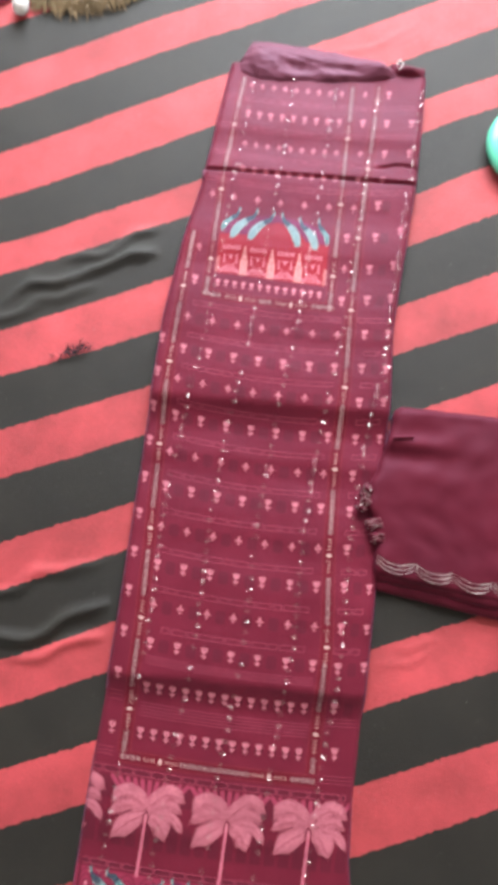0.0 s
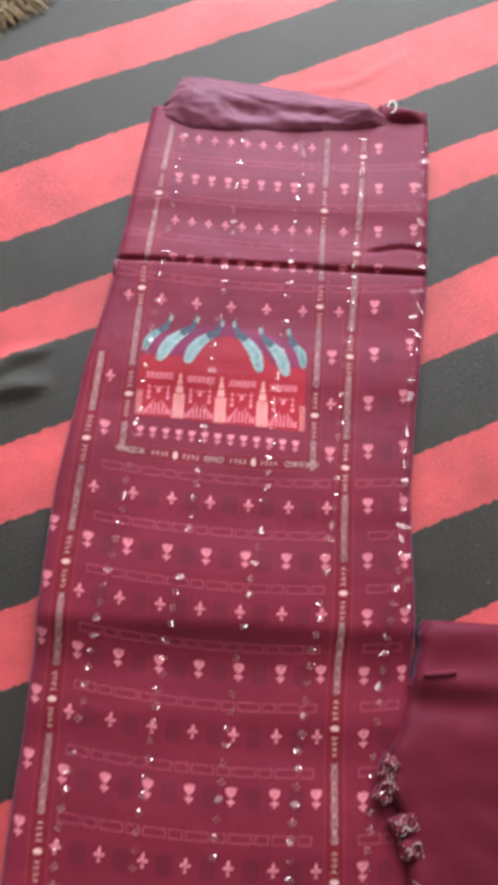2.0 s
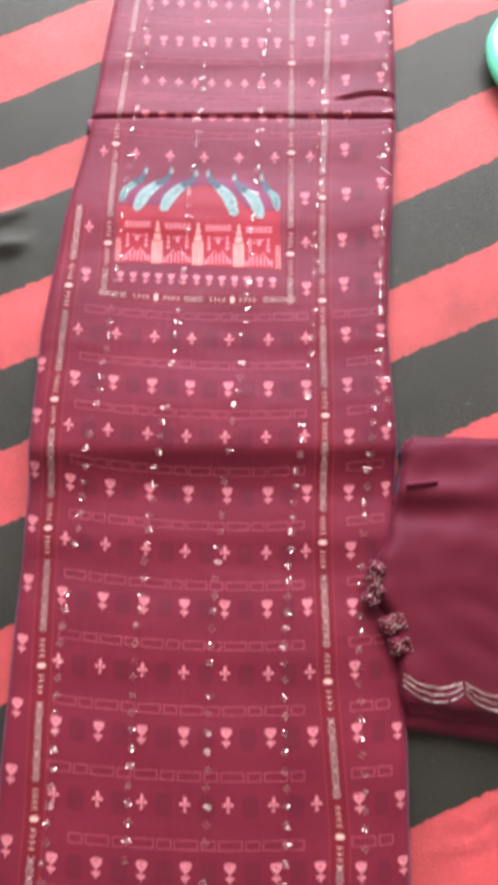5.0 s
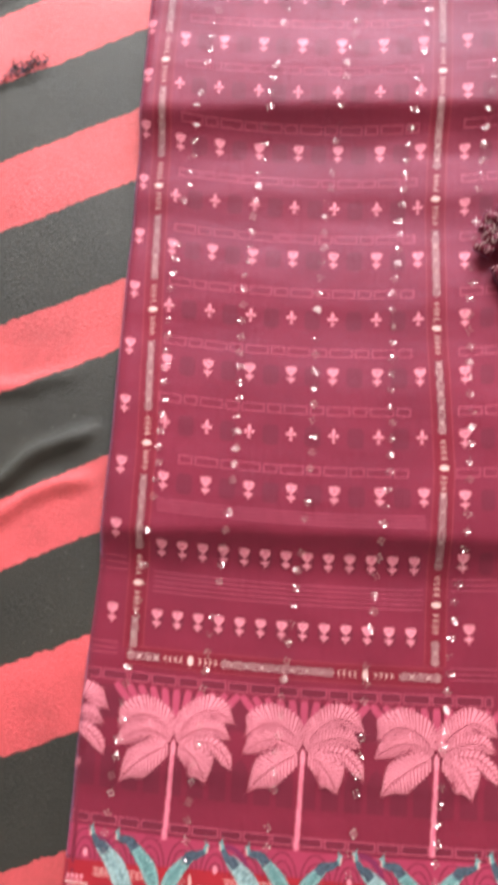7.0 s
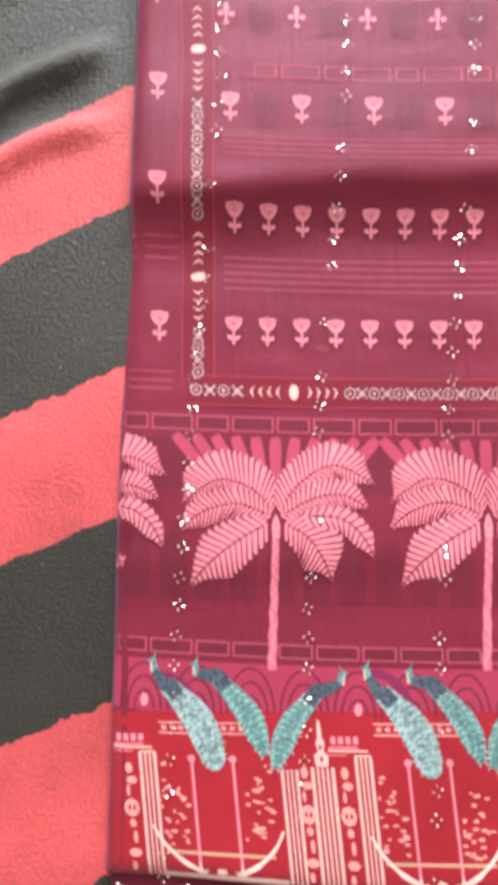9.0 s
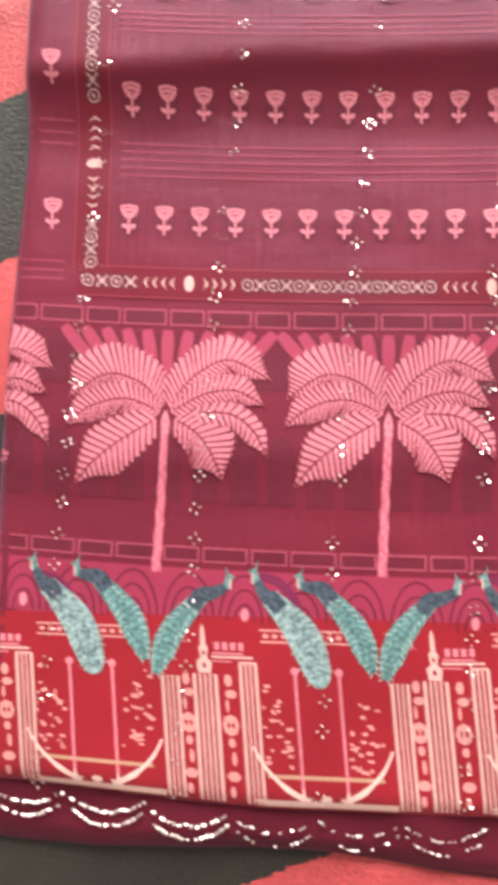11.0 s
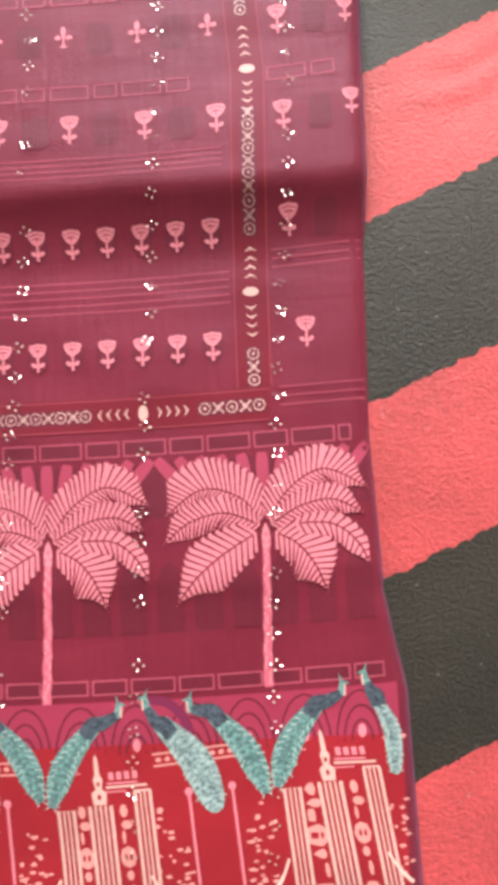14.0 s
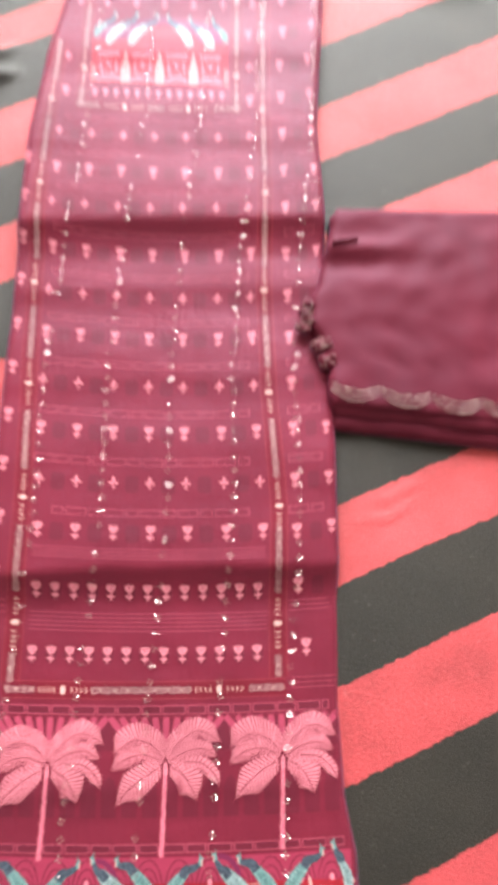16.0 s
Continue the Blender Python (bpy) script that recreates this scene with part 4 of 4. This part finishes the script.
bm = bmesh.new()
sheet(bm, 80, 40, lining_at, -0.013)
part("lining_flap", bm, LINING, suit, "plain maroon lining turned back and puffed up")
# An added piece of darker cloth gives this corner its shade.
bm = bmesh.new()
sheet(bm, 16, 16, lambda u, v: (0.155 + 0.06 * u, 1.262 + 0.028 * v * (1 - 0.3 * u), 0.006 + 0.012 * math.sin(math.pi * u) * math.sin(math.pi * v)), -0.013)
part("dark_corner", bm, PLAIN_MAROON, suit, "corner of the cloth, dark maroon standing for its shadow")
bm = bmesh.new()
ring = curve([(0.163, 1.276), (0.166, 1.284), (0.172, 1.281), (0.172, 1.272), (0.167, 1.267)], 5)
for (ax, ay), (bx, by) in zip(ring, ring[1:]):
    v = Vector((bx - ax, by - ay, 0))
    q = v.to_track_quat("Z", "Y").to_matrix().to_4x4()
    bmesh.ops.create_cone(bm, segments=6, radius1=0.0008, radius2=0.0008, depth=v.length * 1.2, matrix=Matrix.Translation(((ax + bx) / 2, (ay + by) / 2, 0.02)) @ q)
part("loose_thread", bm, WHITE_COTTON, suit, "loose white thread loop")

bm = bmesh.new()
sheet(bm, 12, 8, lambda u, v: (-0.158 + 0.035 * u, 1.049 - 0.02 * v * (1 - 0.85 * u), 0.0075 + 0.003 * math.sin(math.pi * v) - 0.004 * u), -0.004)
part("tucked_corner", bm, LINING, suit, "small tucked corner of the folded cloth")

# ---- the dark lace edge that shows below the hem ----
lace = tagged(new("lace_edged_cloth"), "dark maroon cloth with silver sequin lace under the hem", "cloth")


def lace_at(u, v):
    x = -0.214 + 0.396 * u
    y = hem_y(x) + 0.02 - v * (0.046 + 0.006 * math.sin(9 * u + 1))
    return x, y, -0.0065 + 0.0025 * noise.noise(Vector((x * 30, y * 30, 8))) - 0.004 * smooth01((v - 0.8) / 0.2)


bm = bmesh.new()
sheet(bm, 90, 16, lace_at, -0.0135)
part("under_layer", bm, PLAIN_MAROON, lace)


BEAD, _t, _b = nodes_of("dull_silver_bead")
_b.inputs["Base Color"].default_value = (0.66, 0.57, 0.54, 1)
_b.inputs["Metallic"].default_value, _b.inputs["Roughness"].default_value = 0.85, 0.4


def silver_strip(line, heights, wide, parent, whole=0.8):
    """A thin roof-shaped metallic thread, knotted every few millimetres."""
    bm = bmesh.new()
    rows = []
    for i, (x, y) in enumerate(line):
        (ax, ay), (bx, by) = line[max(0, i - 1)], line[min(len(line) - 1, i + 1)]
        d = math.hypot(bx - ax, by - ay) or 1
        nx, ny = -(by - ay) / d, (bx - ax) / d
        w = wide / 2 * (1.15 if i % 2 else 0.6) * rng.uniform(0.6, 1.2)
        up = heights[i] + 0.0004 + (0.0006 if i % 2 else 0) + rng.uniform(-0.0003, 0.0005)
        rows.append([bm.verts.new((x + nx * w, y + ny * w, heights[i])), bm.verts.new((x + nx * w * 0.1, y + ny * w * 0.1, up)), bm.verts.new((x - nx * w, y - ny * w, heights[i]))])
    for p, q in zip(rows, rows[1:]):
        if rng.random() < whole:
            for k in (0, 1):
                bm.faces.new((p[k], p[k + 1], q[k + 1], q[k]))
    bmesh.ops.recalc_face_normals(bm, faces=bm.faces[:])
    return part("silver_thread", bm, BEAD, parent, "silver metallic lace thread", False)


def lace_swag(cx, cy, half, sag, lines, parent, at, slope=0.0, wide=0.0016, whole=0.85):
    """Nested hanging curves of silver thread along an edge."""
    for k in range(lines):
        line = []
        for i in range(33):
            f = i / 16 - 1
            line.append((cx + half * f, cy + slope * half * f - sag * (1 - f * f) - 0.0066 * k + 0.0018 * k * abs(f) ** 3 + 0.0016 * noise.noise(Vector((cx * 40 + f * 4, k * 3.0, 2.0)))))
        silver_strip(line, [at(a, b) + 0.0005 for a, b in line], wide, parent, whole)


for i in range(9):
    x = -0.19 + 0.044 * i
    # Wider, denser threads at the left put its stronger glint into the shape.
    lace_swag(x, hem_y(x) - 0.004, 0.0205, 0.0065, 2, lace, lambda a, b: -0.0055 + 0.0025 * noise.noise(Vector((a * 30, b * 30, 8))), 0.0, 0.002 if x < -0.08 else 0.0014, 0.7 if x < -0.08 else 0.38)

# ---- the folded plain cloth with lace ----
trouser = tagged(new("folded_plain_cloth"), "plain dark maroon folded cloth with silver scalloped lace edge", "cloth")


def fold_edge(v):
    """The wavering left end of the fold, bottom to top."""
    return lerp_table([(0, 0.19), (0.1, 0.185), (0.2, 0.188), (0.3, 0.178), (0.4, 0.167), (0.48, 0.166), (0.56, 0.176), (0.68, 0.186), (0.82, 0.196), (0.95, 0.2), (1, 0.21)], v)


def fold_z(u, v, top, seed):
    x = 0.46 * u
    z = top + 0.004 * noise.noise(Vector((x * 9, v * 2.5, seed))) + 0.0025 * noise.noise(Vector((x * 30, v * 9, seed + 3)))
    z += 0.005 * math.exp(-((v - 0.78) / 0.05) ** 2) * smooth01((0.5 - u) / 0.5) - 0.006 * math.exp(-(((v - 0.7) / 0.06) ** 2)) * smooth01((0.4 - u) / 0.4)
    rim = min(x + 0.001, 0.31 * v + 0.001, 0.31 * (1 - v) + 0.001)
    return z - 0.01 * (1 - math.sqrt(max(0, 1 - (1 - min(1, rim / 0.014)) ** 2)))


def fold_at(u, v, top=0.02, seed=1.0, inset=0.0):
    low = 0.386 - 0.06 * u + inset
    high = 0.655 - 0.004 * u - inset
    y = low + (high - low) * v
    x = fold_edge(v) + inset + 0.004 * noise.noise(Vector((v * 14, seed, 2))) + 0.45 * u
    return x, y, fold_z(u, v, top, seed)


for name, top, seed, inset, shift in (("lower_layer", 0.003, 7.0, 0.0, -0.024), ("middle_layer", 0.009, 4.0, 0.003, -0.013), ("upper_layer", 0.016, 1.0, 0.0, 0.0)):
    bm = bmesh.new()
    sheet(bm, 80, 70, lambda u, v: (fold_at(u, v, top, seed, inset)[0] - 0.004 * (shift < 0) * math.sin(20 * v), fold_at(u, v, top, seed, inset)[1] + shift * (1 - v) ** 3, fold_at(u, v, top, seed, inset)[2]), -0.013)
    part(name, bm, PLAIN_MAROON, trouser)
def on_fold(x, y):
    """The height of the upper layer under (x, y)."""
    u = max(0.0, min(1.0, (x - 0.187) / 0.45))
    low, high = 0.386 - 0.06 * u, 0.655 - 0.004 * u
    return fold_z(u, max(0.02, min(0.98, (y - low) / (high - low))), 0.016, 1.0)


for i in range(7):
    lace_swag(0.217 + 0.0595 * i, 0.4155 - 0.135 * (0.03 + 0.0595 * i), 0.0285, 0.0085, 3, trouser, on_fold, -0.135, 0.0015, 0.94)
for x, y, r, turn in ((0.166, 0.513, 0.011, 1.2), (0.163, 0.492, 0.012, 1.0), (0.181, 0.463, 0.013, 0.4), (0.187, 0.442, 0.011, 0.2)):
    bm = bmesh.new()
    def ruffle(u, v):
        a, b = (u - 0.5) * 2 * r, (v - 0.5) * 0.018
        return x + a * math.cos(turn) - b * math.sin(turn), y + a * math.sin(turn) + b * math.cos(turn), 0.013 + (0.0055 + 0.003 * math.sin(9 * u + 40 * y) + 0.005 * noise.noise(Vector((u * 4, v * 4, 60 * y)))) * (math.sin(math.pi * u) * math.sin(math.pi * v)) ** 0.5
    sheet(bm, 18, 10, ruffle, 0.008)
    frill = part("lace_ruffle", bm, PLAIN_MAROON, trouser, "crumpled silver lace ruffle")
    for v in (0.15, 0.32, 0.5, 0.68, 0.84):
        strip = [ruffle(i / 16, v + 0.09 * math.sin(i * 0.7 + 9 * v)) for i in range(17)]
        silver_strip([(p[0], p[1]) for p in strip], [p[2] + 0.0008 for p in strip], 0.0014, frill, 0.5)
bm = bmesh.new()
sheet(bm, 20, 6, lambda u, v: (0.2 + 0.032 * u, 0.598 + 0.006 * v + 0.004 * u, 0.019 + 0.004 * math.sin(math.pi * v)), 0.004)
part("tucked_pleat", bm, PLAIN_MAROON, trouser)

# ---- the green loop ----
bm = bmesh.new()
rings = []
for i in range(48):
    a = 2 * math.pi * i / 48
    tip = math.exp(-((a - 4.15) / 0.45) ** 2)
    cx, cy = 0.41 + (0.056 + 0.008 * tip) * math.cos(a), 1.153 + (0.057 + 0.008 * tip) * math.sin(a)
    rx, rz = 0.025 + 0.003 * math.sin(a * 2) - 0.004 * tip, 0.013
    rings.append([bm.verts.new((cx + rx * math.cos(b) * math.cos(a), cy + rx * math.cos(b) * math.sin(a), 0.004 + rz * (1 + math.sin(b)) * (1 if math.sin(b) > 0 else 1) - 0.0155 + 0.004)) for b in [2 * math.pi * k / 14 for k in range(14)]])
for i in range(48):
    for k in range(14):
        bm.faces.new((rings[i][k], rings[(i + 1) % 48][k], rings[(i + 1) % 48][(k + 1) % 14], rings[i][(k + 1) % 14]))
bmesh.ops.recalc_face_normals(bm, faces=bm.faces[:])
tagged(mesh_ob("plastic_loop_handle", bm, MINT), "glossy mint green plastic loop handle on the rug", "handle")

# ---- the shaggy round mat, the bead and the pink cloth ----
mat = tagged(new("shaggy_round_mat"), "round brown shaggy mat with a ragged fringe", "mat")
CX, CY, MR = -0.45, 1.54, 0.165
bm = bmesh.new()
bmesh.ops.create_uvsphere(bm, u_segments=48, v_segments=16, radius=1, matrix=Matrix.Translation((CX, CY, -0.012)) @ Matrix.Diagonal((MR, MR, 0.026, 1)))
part("backing", bm, JUTE, mat)
rng2 = random.Random(11)
vs, fs = [], []
for i in range(5200):
    a, d = rng2.uniform(0, 2 * math.pi), MR * math.sqrt(rng2.uniform(0.02, 1.0))
    long = rng2.uniform(0.022, 0.042)
    turn = a + rng2.uniform(-0.5, 0.5)
    z0 = -0.012 + 0.026 * math.sqrt(max(0, 1 - (d / MR) ** 2))
    p = Vector((CX + d * math.cos(a), CY + d * math.sin(a), z0 - 0.002))
    way = Vector((math.cos(turn), math.sin(turn), 0))
    side = Vector((-math.sin(turn), math.cos(turn), 0)) * rng2.uniform(0.0012, 0.0022)
    top = p + way * long * 0.5 + Vector((0, 0, rng2.uniform(0.004, 0.011)))
    end = p + way * long
    end.z = max(-0.009, z0 - 0.012 + rng2.uniform(0, 0.006))
    n = len(vs)
    vs += [p - side, p + side, top - side, top + side, end]
    fs += [(n, n + 1, n + 3, n + 2), (n + 2, n + 3, n + 4)]
data = bpy.data.meshes.new("shag")
data.from_pydata(vs, [], fs)
data.materials.append(SHAG)
ob = new("shag", data)
ob.parent = mat
tagged(ob, "uneven brown and tan shag strands", kind="stuff")
bm = bmesh.new()
bmesh.ops.create_uvsphere(bm, u_segments=20, v_segments=12, radius=0.017, matrix=Matrix.Translation((-0.538, 1.357, 0.005)) @ Matrix.Diagonal((0.9, 1.15, 0.95, 1)))
for v in bm.verts:
    v.co += (v.co - Vector((-0.538, 1.357, 0.005))) * 0.12 * noise.noise(v.co * 90)
tagged(mesh_ob("white_pompom", bm, WHITE_COTTON), "small white cotton pompom beside the shaggy mat", "pompom")
bm = bmesh.new()
sheet(bm, 40, 40, lambda u, v: (-0.76 + 0.2 * u, 1.372 + 0.02 * math.sin(7 * u) + 0.16 * v, -0.006 + 0.03 * math.sin(math.pi * u) * math.sin(math.pi * v) + 0.01 * noise.noise(Vector((u * 6, v * 6, 1)))), -0.012)
tagged(mesh_ob("pink_cloth", bm, PINK_CLOTH), "crumpled dusky pink cloth beside the shaggy mat", "cloth")

# ---- the frayed tuft on the rug ----
vs, fs = [], []
for i in range(80):
    px, py = FRAY_X + rng2.gauss(0, 0.012), FRAY_Y + rng2.gauss(0, 0.005)
    py += 0.4 * (px - FRAY_X)
    turn, long = rng2.uniform(0, 2 * math.pi), rng2.uniform(0.006, 0.016)
    way, side = Vector((math.cos(turn), math.sin(turn), 0)), Vector((-math.sin(turn), math.cos(turn), 0)) * 0.0007
    p = Vector((px, py, rug_z(px, py) - 0.0005))
    top, end = p + way * long * 0.5 + Vector((0, 0, rng2.uniform(0.003, 0.008))), p + way * long + Vector((0, 0, rng2.uniform(0, 0.004)))
    n = len(vs)
    vs += [p - side, p + side, top - side, top + side, end]
    fs += [(n, n + 1, n + 3, n + 2), (n + 2, n + 3, n + 4)]
data = bpy.data.meshes.new("frayed_tuft")
data.from_pydata(vs, [], fs)
data.materials.append(BLACK_THREAD)
ob = new("frayed_tuft", data)
tagged(ob, "dark frayed tuft of loose threads on the striped rug", "tuft", kind="stuff")
